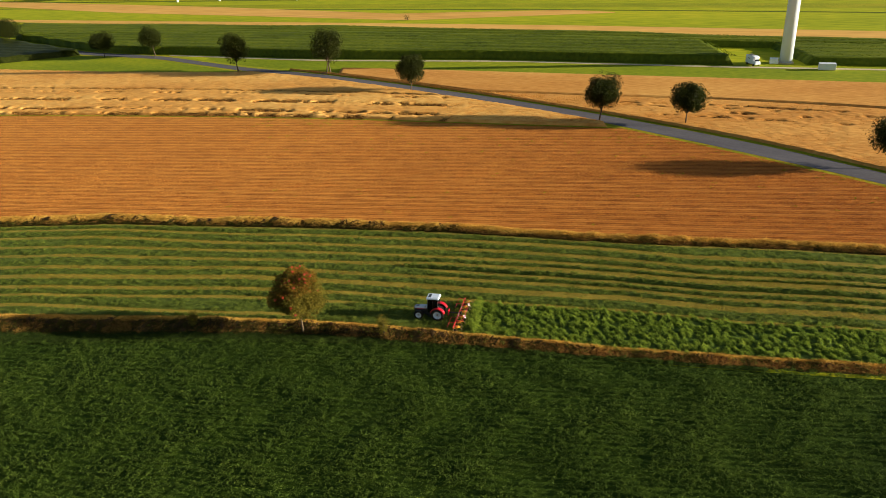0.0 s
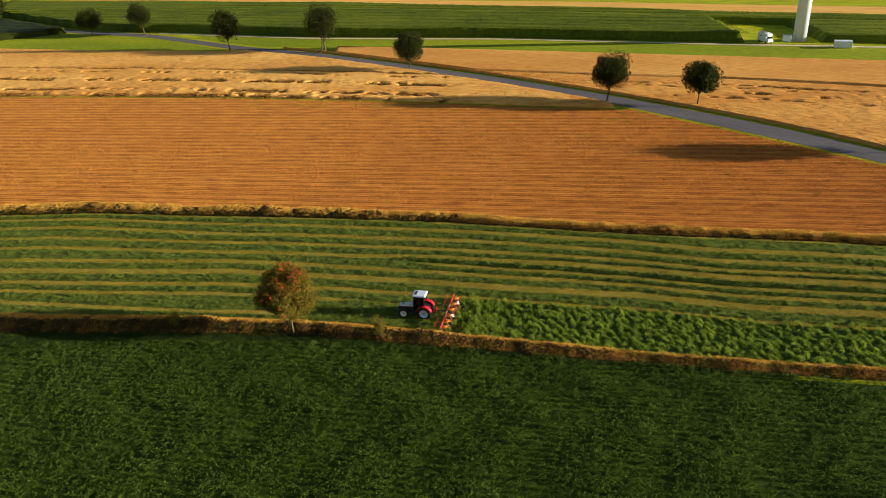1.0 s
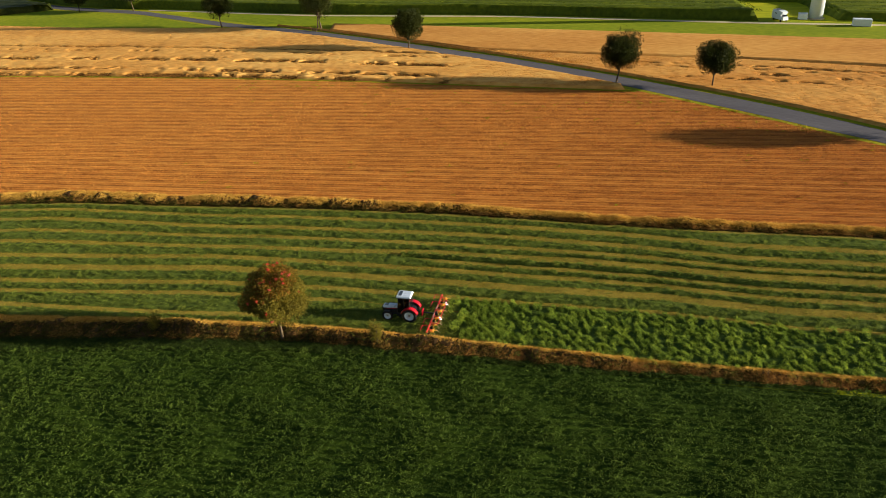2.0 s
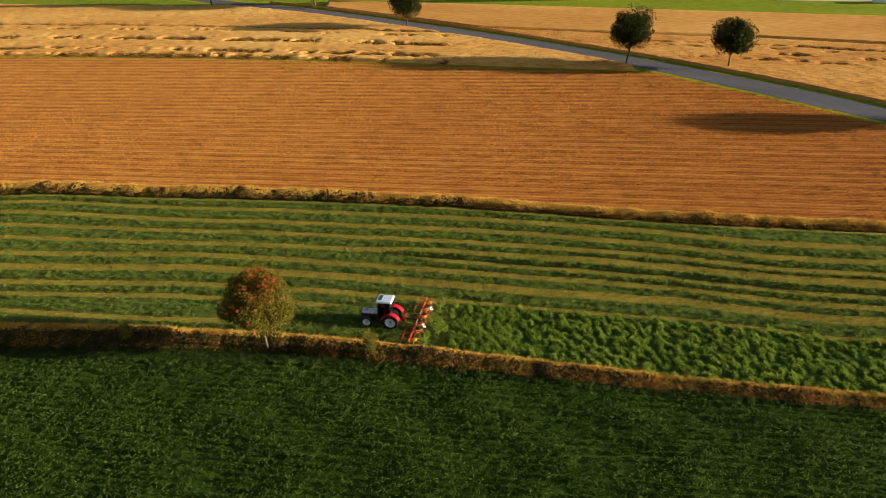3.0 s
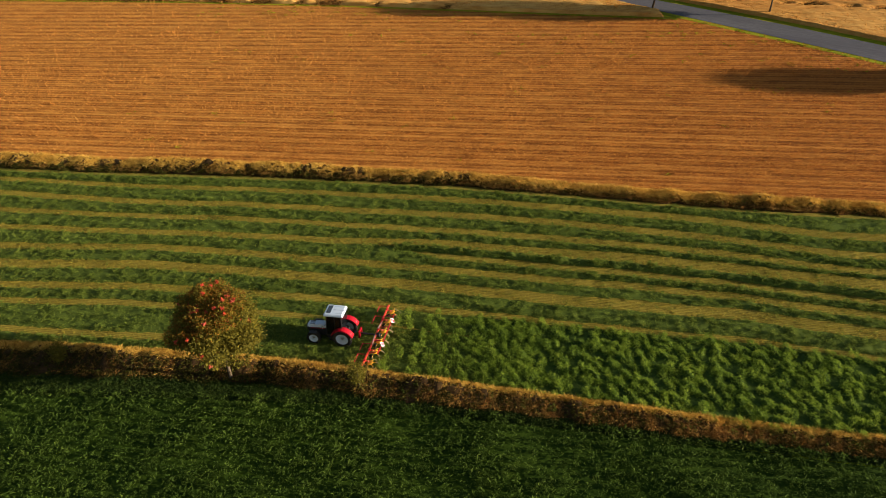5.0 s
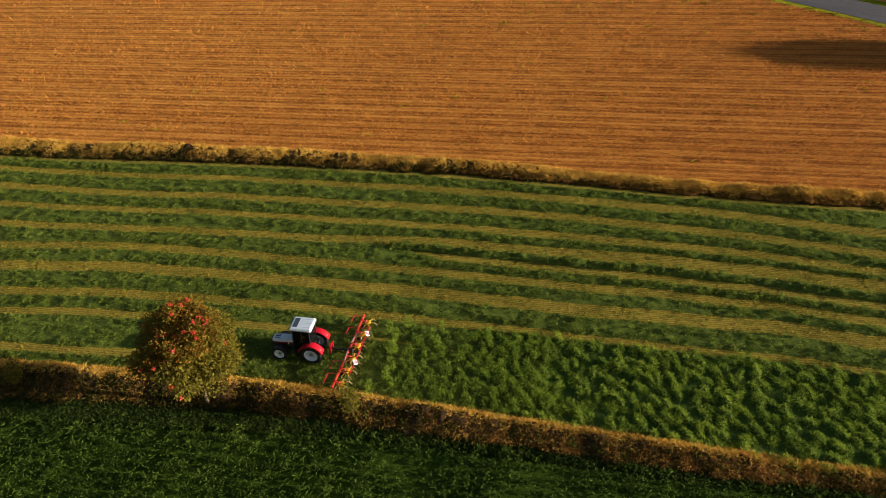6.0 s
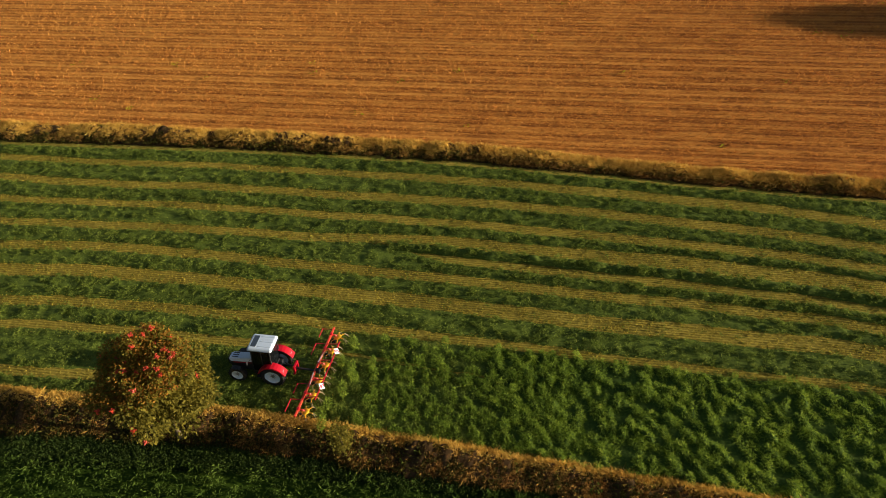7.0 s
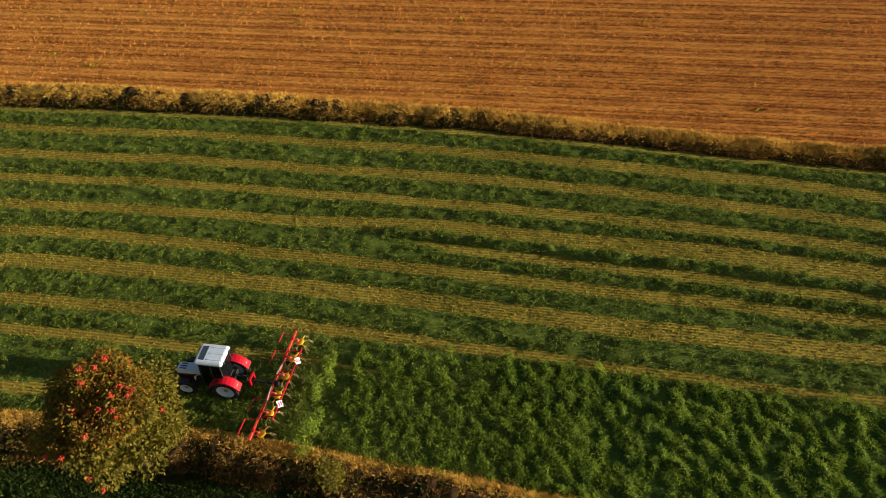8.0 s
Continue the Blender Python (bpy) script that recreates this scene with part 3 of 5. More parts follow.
def swath(a, b, xs, seed, density=80, height=0.16):
    """One swath of cut grass between the offsets a(x) and b(x) from the hedge."""
    rng = rng_of(seed)
    wig = lambda x: 0.05 * np.sin(x * 0.61 + seed) + 0.07 * np.sin(x * 2.9 + 2 * seed)
    low, high = (lambda x: HEDGE(x) - b(x) + wig(x)), (lambda x: HEDGE(x) - a(x) + wig(x + 9))
    line = np.arange(xs[0], xs[1], 0.5)
    def rise(x, y):
        t = np.clip((y - low(x)) / (high(x) - low(x)), 0, 1)
        body = np.sin(np.pi * t) ** 0.5
        return 0.035 + height * body * (0.3 + 0.6 * value_noise(x, y, 0.6, seed) + 0.5 * value_noise(x, y, 0.28, seed + 1))

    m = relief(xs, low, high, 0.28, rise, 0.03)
    wide = float(np.mean(high(line) - low(line)))
    area = wide * (xs[1] - xs[0])
    c = between(int(density * area / 13), xs, low, high, rng)
    c[:, 2] = height * 0.5
    # rounded lumps along the swath
    lumps = between(int(area * 3.4), xs, lambda x: low(x) + 0.22, lambda x: high(x) - 0.22, rng)
    tall = rng.uniform(0.05, 0.34, len(lumps)) + 0.3 * height
    pick = rng.integers(0, len(lumps), int(density * area / 8))
    off = rng.normal(0, 0.5, (len(pick), 2))
    dome = lumps[pick]
    dome[:, :2] += off * (0.2, 0.27)
    dome[:, 2] = height * 0.5 + tall[pick] * np.clip(1 - (off ** 2).sum(1), 0, 1)
    g = tuft_arrays(np.concatenate([c, dome]), 8, 0.25, 0.045, 0.45, 0.09, rng, 0.07)
    heap = tagged(mesh_np("hay_swath", *g, M_SWATH), "long dark green swath of freshly cut grass", "swath", kind="stuff")
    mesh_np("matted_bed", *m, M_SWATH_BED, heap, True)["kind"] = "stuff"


def after(k):
    return lambda x: gap(k)(x) + half(k)(x)


def before(k):
    return lambda x: gap(k)(x) - half(k)(x)


DEEPER = lambda x: np.interp(x, (-75, -40, -10, 15), (1.9, 1.2, 0.5, 0.1))
FOOT = lambda x: 0.9 + DEEPER(x)
swath(FOOT, before(0), (-100, 75), 100)
for k in (1, 2, 3, 5, 6):
    swath(after(k - 1), before(k), (-100, 75), 100 + k)
ease = lambda x: np.clip((x + 11) / 9, 0, 1) ** 2 * (3 - 2 * np.clip((x + 11) / 9, 0, 1))
swath(lambda x: after(3)(x) * (1 - ease(x)) + after(9)(x) * ease(x), before(4), (-100, 75), 104)
swath(after(6), before(7), (-95, 0), 107)
swath(after(7), before(8), (-95, -2), 108)
swath(after(8), lambda x: HEDGE(x) - BANK(x) - 0.9, (-95, -4), 120)
swath(after(6), lambda x: gap(6)(x) + 1.0, (0, 75), 121)
# ragged dark row left by the mower
swath(lambda x: gap(9)(x) - 1.75, lambda x: gap(9)(x) - 0.62, (-8.5, 75), 130, 150, 0.55)
swath(lambda x: gap(7)(x) - 0.2 + 0.9 * np.clip((-x - 15) / 3, 0, 1), lambda x: HEDGE(x) - BANK(x) - 1.0, (-22.5, 1), 131, 60, 0.1)


def strays():
    """Single tufts left lying on the pale strips."""
    rng = rng_of(135)
    x = rng.uniform(-95, 75, 4200)
    c = np.stack([x, HEDGE(x) - rng.uniform(1, 27, len(x)), np.full(len(x), 0.05)], 1)
    tagged(mesh_np("stray_grass", *tuft_arrays(c, 6, 0.28, 0.06, 0.4, 0.14, rng), M_SWATH), "thin stray tufts of cut grass", "hay", kind="stuff")


strays()


def stub_rows():
    """Short pale stubs in fine rows on the strips between the swaths."""
    rng = rng_of(136)
    cs = []
    for k in range(10):
        n = 6500 if k in (7, 8, 9) else 11500
        x = rng.uniform(-75, 60, n)
        x = x[(x < -2) | (k < 7) | (k == 9)]
        x = x[(x > -7) | (k < 9)]
        n = len(x)
        r = rng.integers(-4, 5, n) * 0.24
        cs.append(np.stack([x, HEDGE(x) - gap(k)(x) + r + rng.normal(0, 0.025, n), np.full(n, 0.03)], 1))
    c = np.concatenate(cs)
    n = len(c)
    g = leaves(c, ways(n, rng, 0.75), rng.uniform(0.1, 0.22, n), rng.uniform(0.04, 0.08, n), rng)
    tagged(mesh_np("mown_stubs", *g, M_STUBS), "short golden stubs in rows on the mown strips", "stubble", kind="stuff")


stub_rows()


def fluff():
    """Grass already thrown loose behind the tedder, in heaps."""
    rng = rng_of(140)
    low, high = (lambda x: BANK(x) + 0.5), (lambda x: HEDGE(x) - (gap(6)(x) + 0.5))
    gx, gy = np.meshgrid(np.arange(0, 78, 0.86), np.arange(0, 14, 1.12))
    gx = (gx + 0.45 * (np.arange(gx.shape[0])[:, None] % 2) + rng.normal(0, 0.2, gx.shape)).ravel()
    gy = (gy + rng.normal(0, 0.32, gy.shape)).ravel()
    y = low(gx) + gy + 0.2
    ok = (y < high(gx) + 0.1) & (rng.uniform(0, 1, len(gx)) > 0.1)
    c = np.stack([gx[ok], y[ok], np.full(ok.sum(), 0.06)], 1)
    heap = np.clip(rng.normal(0.52, 0.17, len(c)), 0.18, 0.95)
    tilt = rng.normal(0.25, 0.4, len(c))
    wide, deep = rng.uniform(0.22, 0.36, len(c)), rng.uniform(0.45, 0.85, len(c))

    def rise(x, y):
        z = 0.05 + 0.06 * value_noise(x, y, 0.4, 141)
        step_x = x[1, 0] - x[0, 0]
        for (px, py, _), h, a, w, d in zip(c, heap, tilt, wide, deep):
            i0, i1 = int((px - 1.6 - x[0, 0]) / step_x), int((px + 1.6 - x[0, 0]) / step_x) + 1
            q = slice(max(i0, 0), max(i1, 0))
            dx, dy = x[q] - px, y[q] - py
            u, v = dx * np.cos(a) + dy * np.sin(a), -dx * np.sin(a) + dy * np.cos(a)
            z[q] = np.maximum(z[q], h * np.sqrt(np.clip(1 - (u / w) ** 2 - (v / d) ** 2, 0, 1)) * 0.82)
        return 0.72 * z + 0.16 * z / (z + 0.1) * (value_noise(x, y, 0.22, 142) - 0.5) + 0.04

    # bed repeats the hay colour at a third, as shade between the heaps
    tagged(mesh_np("flattened_grass", *relief((-0.5, 78), low, high, 0.14, rise, 0.04), M_FLUFF_BED, smooth=True), "flattened grass under the loose hay, coloured dark for shade", "grass", kind="stuff")
    each = 260
    b = np.repeat(c, each, 0)
    n = len(b)
    d = rng.normal(size=(n, 3))
    d /= np.linalg.norm(d, axis=1, keepdims=True)
    d[:, 2] = np.abs(d[:, 2])
    h, a, w, l = (np.repeat(q, each) for q in (heap, tilt, wide, deep))
    off = d * np.stack([w, l, h], 1) * (1.15 * rng.uniform(0.2, 1.0, n) ** 0.4)[:, None]
    b = b + np.stack([off[:, 0] * np.cos(a) - off[:, 1] * np.sin(a), off[:, 0] * np.sin(a) + off[:, 1] * np.cos(a), off[:, 2] * 0.86], 1)
    way = d * 0.45 + rng.normal(0, 0.55, (n, 3)) + (0, 0, 0.2)
    way /= np.linalg.norm(way, axis=1, keepdims=True)
    g = leaves(b, way, rng.uniform(0.16, 0.4, n), rng.uniform(0.024, 0.05, n), rng)
    tagged(mesh_np("tedded_hay", *g, M_FLUFF), "loose fluffy heaps of tedded green grass", "hay", kind="stuff")


fluff()


# ---- grass banks ----
def bank(name, xs, low, high, height, rise, seed, label, tufts_n, weed, greens, crest, blade, lumps):
    """A terrace edge: a steep near flank, dry grass along its crest, brown grass and weeds on the flank."""
    rng = rng_of(seed)
    foot = low
    low = lambda x: foot(x) - lumps * (0.3 + 0.9 * (value_noise(x, 0 * x, 1.5, seed) - 0.5) + 0.7 * (value_noise(x, 0 * x, 0.7, seed + 5) - 0.5))
    lower = (1.0, 0.62) if crest > 0.9 else (1.0, 1.0)
    grow = lambda x: np.interp(x, (-5, 25), lower) * (1 + 0.75 * (value_noise(x, 0 * x, 1.7, seed + 9) - 0.5) + 0.5 * (value_noise(x, 0 * x, 6.0, seed + 10) - 0.5))
    line = np.arange(xs[0], xs[1], 0.25)
    t = np.linspace(0, 1, 9)
    shape = lambda t: height * np.clip(t / rise, 0, 1) ** 0.8 * (1 - 0.9 * np.clip((t - 0.72) / 0.28, 0, 1) ** 1.5)
    a, b = low(line), high(line)
    y = a[:, None] * (1 - t) + b[:, None] * t + rng.normal(0, 0.05, (len(line), 9))
    z = shape(t)[None] * grow(line)[:, None] * (1 + 0.25 * rng.uniform(-1, 1, y.shape))
    v = np.stack([np.repeat(line[:, None], 9, 1), y, z], -1).reshape(-1, 3)
    i = np.arange((len(line) - 1) * 9).reshape(len(line) - 1, 9)[:, :-1].ravel()
    ridge = tagged(mesh_np(name, v, np.stack([i, i + 9, i + 10, i + 1], 1), M_EARTH), label, "grass bank", kind="stuff")
    lump = lambda c, q: np.sin(c[:, 0] * 0.9 + q) + np.sin(c[:, 0] * 0.37 + 2 * q) + np.sin(c[:, 0] * 2.3 + 3 * q)

    def spread(n, t0, t1, cut, q, each, length, width, up, lay, name, material, shift=1.0):
        x, u = rng.uniform(*xs, n), rng.uniform(t0, t1, n)
        c = np.stack([x, low(x) * (1 - u) + high(x) * u, shape(u) * grow(x) * 0.85], 1)
        # fewer brown tufts and more dark weeds westward stand in for the flank's shade
        c = c[shift * np.clip(c[:, 0] * 0.06 + 0.3, -0.8, 1.4) + lump(c, q) + rng.normal(0, 0.9, n) > cut]
        base = np.repeat(c, each, 0)
        m = len(base)
        base = base + np.c_[rng.normal(0, 0.12, (m, 2)), rng.uniform(0, 0.08, m)]
        bend = np.repeat(rng.normal(0, 0.35, (len(c), 3)), each, 0)
        way = ways(m, rng, up) + bend + lay
        way /= np.linalg.norm(way, axis=1, keepdims=True)
        g = leaves(base, way, length * rng.uniform(0.5, 1.3, m), width * rng.uniform(0.7, 1.3, m), rng)
        mesh_np(name, *g, material, ridge)["kind"] = "stuff"

    spread(int(tufts_n * 1.3), rise * crest, 1.02, -2.4 if crest > 0.9 else -1.2, seed, 11, blade, 0.03, 0.6, (-0.5, 0.1, 0), "dry_grass", M_DRY)
    spread(int(tufts_n * 1.5), 0.12, rise, -0.5, seed + 1, 11, 0.36, 0.04, 0.2, (-0.15, -0.25, -0.2), "brown_grass", M_FADED)
    spread(int(tufts_n * weed), 0.02, rise, -1.4, seed + 2, 7, 0.34, 0.1, 0.5, (0, 0, 0), "weeds", M_WEED, -1.3)
    spread(int(tufts_n * greens), rise * 0.4, 0.95, 1.1, seed + 3, 10, 0.3, 0.09, 0.5, (0, 0, 0), "green_weeds", M_SWATH)


FOOTING = curve((-80, 5.2), (-68, 4.8), (-47, 4.2), (-32, 3.3), (-15, 2.7), (5, 2.2), (25, 1.7), (60, 1.5))
CROP_OFF = curve((-80, 8.6), (-68, 7.8), (-47, 6.3), (-32, 5.4), (-20, 4.6), (-9, 3.4), (10, 2.5), (25, 2.1), (60, 1.9))
bank("hedge_bank", (-115, 85), lambda x: HEDGE(x) - 0.1 - DEEPER(x), lambda x: HEDGE(x) + 2.2, 0.72, 0.38, 150, "uncut strip of dry straw-coloured grass over dark weeds", 15500, 0.5, 0.34, 0.72, 0.7, 0.4)
bank("field_bank", (-80, 64), lambda x: BANK(x) - FOOTING(x), lambda x: BANK(x) + 0.5, 0.75, 0.7, 160, "brown and gold uncut grass bank between two fields", 9500, 0.7, 0.12, 0.97, 0.4, 0.5)


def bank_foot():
    """Grass between the bank and the crop; its dark colour stands in for shade."""
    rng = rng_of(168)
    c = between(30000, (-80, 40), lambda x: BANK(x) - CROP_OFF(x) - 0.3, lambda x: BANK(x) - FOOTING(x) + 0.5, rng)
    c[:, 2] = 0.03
    tagged(mesh_np("shade_toned_grass", *tuft_arrays(c, 5, 0.3, 0.06, 0.5, 0.12, rng), M_SHADE_GRASS), "grass at the foot of the bank, coloured dark for shade", "grass", kind="stuff")


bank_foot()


# ---- leafy crop ----
def crop():
    rng = rng_of(170)
    n = 74000
    x, y = rng.uniform(-84, 68, n), rng.uniform(44, 106, n)
    row = 0.95
    across = y + 0.16 * x + 0.7 * value_noise(x, y, 4.0, 171)
    y = y - (across - np.round(across / row) * row) * 0.34
    keep = (y < BANK(x) - CROP_OFF(x)) & (np.abs(x) < 0.70 * y + 8)
    c = np.stack([x[keep], y[keep], np.full(keep.sum(), 0.15)], 1)
    swell = np.clip(0.75 + 0.25 * np.sin(c[:, 0] * 0.5 + 2 * np.sin(c[:, 1] * 0.31)) + rng.normal(0, 0.25, len(c)), 0.35, 1.6)
    each = 8
    b = np.repeat(c, each, 0)
    s = np.repeat(swell, each)
    m = len(b)
    b = b + np.c_[rng.normal(0, 0.13, (m, 2)), rng.uniform(0, 0.32, m) * s]
    n = 42000
    x, y = rng.uniform(-150, 130, n), rng.uniform(-38, 115, n)
    rest = (y < BANK(x) - CROP_OFF(x)) & ((np.abs(x) > 0.70 * y + 8) | (y < 44))
    wide = np.stack([x[rest], y[rest], rng.uniform(0.05, 0.3, rest.sum())], 1)
    w = len(wide)
    outer = leaves(wide, ways(w, rng, 0.3), rng.uniform(0.5, 1.0, w), rng.uniform(0.22, 0.4, w), rng)
    g = leaves(b, ways(m, rng, 0.55), 0.36 * s * rng.uniform(0.6, 1.25, m), 0.085 * rng.uniform(0.7, 1.3, m), rng)
    tagged(mesh_np("leafy_crop", *join(g, outer), M_CROP), "dense dark green leafy crop in drilled rows", "crop", kind="stuff")


crop()


# ---- straw stubble in rows ----
def stubble():
    rng = rng_of(180)
    y = 1 / rng.uniform(1 / 245, 1 / 108, 410000)
    x = y * rng.uniform(-0.75, 0.66, len(y))
    n, row = len(x), 0.5
    across = y + 0.169 * x
    y = y - (across - np.round(across / row) * row) * 0.75
    keep = (y > HEDGE(x) + 2.0) & (y < ROAD_LOW(x) - 0.5) & (x < 97)
    wander = 1.2 * value_noise(x, y, 14.0, 181)
    band = np.sin(across * 2.7 + wander) * 0.55 + np.sin(across * 0.55 + 0.02 * x) * 0.4 + np.sin(across * 5.9 + 1) * 0.35
    keep &= band + rng.normal(0, 0.5, n) > -0.42
    c = np.stack([x[keep], y[keep], np.full(keep.sum(), 0.03)], 1)
    m = len(c)
    big = np.clip(c[:, 1] / 150, 0.8, 1.15)
    way = ways(m, rng, 0.85) + (0.35, 0.2, 0)
    way /= np.linalg.norm(way, axis=1, keepdims=True)
    g = leaves(c, way, big * rng.uniform(0.26, 0.52, m), big * rng.uniform(0.045, 0.08, m), rng)
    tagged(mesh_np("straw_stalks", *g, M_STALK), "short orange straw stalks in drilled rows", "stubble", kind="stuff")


stubble()


def stubble_weeds():
    """Green weeds along the rows of the stubble, thickest by the road."""
    rng = rng_of(185)
    y = rng.uniform(118, 215, 9000)
    x = rng.uniform(-60, 96, 9000)
    edge = ROAD_LOW(x) - y
    streak = np.sin((y + 0.169 * x) * 1.1) + np.sin((y + 0.169 * x) * 0.47 + 1)
    keep = (edge > 0.3) & (y > HEDGE(x) + 2.7) & (rng.uniform(0, 1, 9000) < 0.55 * np.exp(-edge / 9) + 0.012) & (streak + rng.normal(0, 0.6, 9000) > 0) | ((edge > 0.2) & (edge < 1.2) & (x > 30))
    c = np.stack([x[keep], y[keep], np.full(keep.sum(), 0.05)], 1)
    tagged(mesh_np("stubble_weeds", *tuft_arrays(c, 8, 0.4, 0.14, 0.5, 0.3, rng), M_VERGE), "sparse green weeds in rows of the stubble", "weeds", kind="stuff")


stubble_weeds()


def ears(n, xs, low, high, height, size, material, seed, name, label, category, up=0.5):
    rng = rng_of(seed)
    c = between(n, xs, low, high, rng)
    c = c[high(c[:, 0]) > low(c[:, 0])]
    c[:, 2] = height
    m = len(c)
    g = leaves(c, ways(m, rng, up), size * rng.uniform(0.6, 1.3, m), size * 0.45 * rng.uniform(0.7, 1.3, m), rng)
    tagged(mesh_np(name, *g, material), label, category, kind="stuff")


WHEAT_TOP = lambda x: np.minimum(np.where(x < -60, WHEAT_FAR(x), 1e4), ROAD(x) - 5.0 - ROAD_WIDER(x))


def wheat_ears(n, xs, low, high, tall, lie, seed):
    """Ears over the standing wheat and long pale straws tossed along the hollows' rims."""
    rng = rng_of(seed)
    c = between(n, xs, low, high, rng)
    c = c[high(c[:, 0]) > low(c[:, 0])]
    deep = lie(c[:, 0], c[:, 1])
    rim = (deep > 0.12) & (deep < 0.6)
    c[:, 2] = np.maximum(0.1, tall * 0.86 - 0.9 * tall * deep)
    m = len(c)
    size = np.where(rim, 1.7, 1.0) * 0.34 * rng.uniform(0.6, 1.3, m)
    way = ways(m, rng, 0.45) + (-0.25, -0.1, 0)
    way /= np.linalg.norm(way, axis=1, keepdims=True)
    g = leaves(c, way, size, 0.13 * rng.uniform(0.6, 1.3, m), rng)
    tagged(mesh_np("wheat_ears", *g, M_WHEAT_EAR), "pale ripe ears over standing wheat", "wheat", kind="stuff")
    # flattened brown straws, with the hollows' shade put into their colour
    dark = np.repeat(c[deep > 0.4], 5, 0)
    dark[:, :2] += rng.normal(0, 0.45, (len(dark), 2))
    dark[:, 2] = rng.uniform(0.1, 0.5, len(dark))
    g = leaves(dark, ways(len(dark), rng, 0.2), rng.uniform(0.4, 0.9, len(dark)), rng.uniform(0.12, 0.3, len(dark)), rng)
    tagged(mesh_np("lodged_wheat_shade_toned", *g, M_LODGED), "flattened brown wheat, darkened for the shade of the hollows", "wheat", kind="stuff")


wheat_ears(70000, (-190, 40), WHEAT_EDGE, WHEAT_TOP, 0.85, near_hollow, 190)
wheat_ears(50000, (-50, 150), lambda x: ROAD(x) + 5.8, lambda x: np.minimum(STEP(x) - 1, WHEAT_B(x)), 0.75, back_hollow, 191)
ears(32000, (-220, 99), CORN_A, lambda x: CORN_B(x) - 3.6, 3.0, 0.5, M_CORN, 192, "maize_leaves", "arching green maize leaves over the field", "maize", 0.6)
ears(24000, (-240, 230), CORN_B, CORN_C, 2.25, 0.55, M_CORN, 193, "maize_leaves", "arching green maize leaves over the field", "maize", 0.6)
ears(8000, (121, 225), lambda x: CORN_A(x) + 3.2, lambda x: CORN_B(x) + 3.8, 2.15, 0.55, M_CORN, 194, "maize_leaves", "arching green maize leaves over the field", "maize", 0.6)


# ---- rowan berries ----
def berry_clusters():
    rng = rng_of(200)
    bm = bmesh.new()
    for k in range(26):
        bmesh.ops.create_icosphere(bm, subdivisions=1, radius=0.044, matrix=Matrix.Translation(Vector(rng.normal(0, 0.078, 3))))
    bmesh.ops.create_icosphere(bm, subdivisions=1, radius=0.09)
    first = part("berry_head", bm, M_BERRY, ROWAN)
    order = np.argsort(-(ROWAN_CLUMPS[:, 2] - 0.45 * ROWAN_CLUMPS[:, 0]))
    for k in range(72):
        c = ROWAN_CLUMPS[order[int(abs(rng.normal(0, 66))) % len(order)]]
        out = c - np.array((0, 0, 4.6))
        out = out / np.linalg.norm(out) + rng.normal(0, 0.55, 3)
        p = c + out / np.linalg.norm(out) * (ROWAN_R.mean() * 1.02)
        ob = first if k == 0 else first.copy()
        if k:
            scene.collection.objects.link(ob)
            ob.parent = ROWAN
        ob.location = p
        ob.rotation_euler = tuple(rng.uniform(0, 6, 3))


berry_clusters()


# ---- bushes on the bank ----
def bush(base, height, wide, seed, label, material, leafs):
    rng = rng_of(seed)
    root = new("bush")
    root.location = base
    tagged(root, label, "bush")
    bm = bmesh.new()
    tips = []
    for k in range(7):
        a = rng.uniform(0, 6.28)
        tip = (math.cos(a) * wide * 0.38 * rng.uniform(0.2, 1), math.sin(a) * wide * 0.38 * rng.uniform(0.2, 1), height * rng.uniform(0.65, 0.97))
        tips.append(tip)
        tube(bm, [(0, 0, -0.2), (tip[0] * 0.4, tip[1] * 0.4, tip[2] * 0.5), tip], [0.05, 0.03, 0.01], 5)
    part("stems", bm, M_BARK, root)
    tips = np.array(tips)
    pick = rng.integers(0, 7, leafs)
    t = rng.uniform(0.25, 1.05, leafs)[:, None]
    pos = tips[pick] * t + rng.normal(0, wide * 0.13, (leafs, 3))
    pos[:, 2] = np.abs(pos[:, 2])
    g = leaves(pos, ways(leafs, rng, 0.3), rng.uniform(0.12, 0.3, leafs), rng.uniform(0.06, 0.14, leafs), rng)
    mesh_np("foliage", *g, material, root)


bush((-40.2, 98.4, 0.4), 2.0, 2.2, 210, "small olive green bush on the grass bank", M_ROWAN, 1300)
bush((-10.6, 93.2, 0.5), 3.0, 2.0, 211, "young olive green sapling bush on the grass bank", M_ROWAN, 1700)
bush((-19.5, 397.2, 0), 2.4, 4.5, 213, "small dark round shrub in far stubble", M_LEAF, 700)


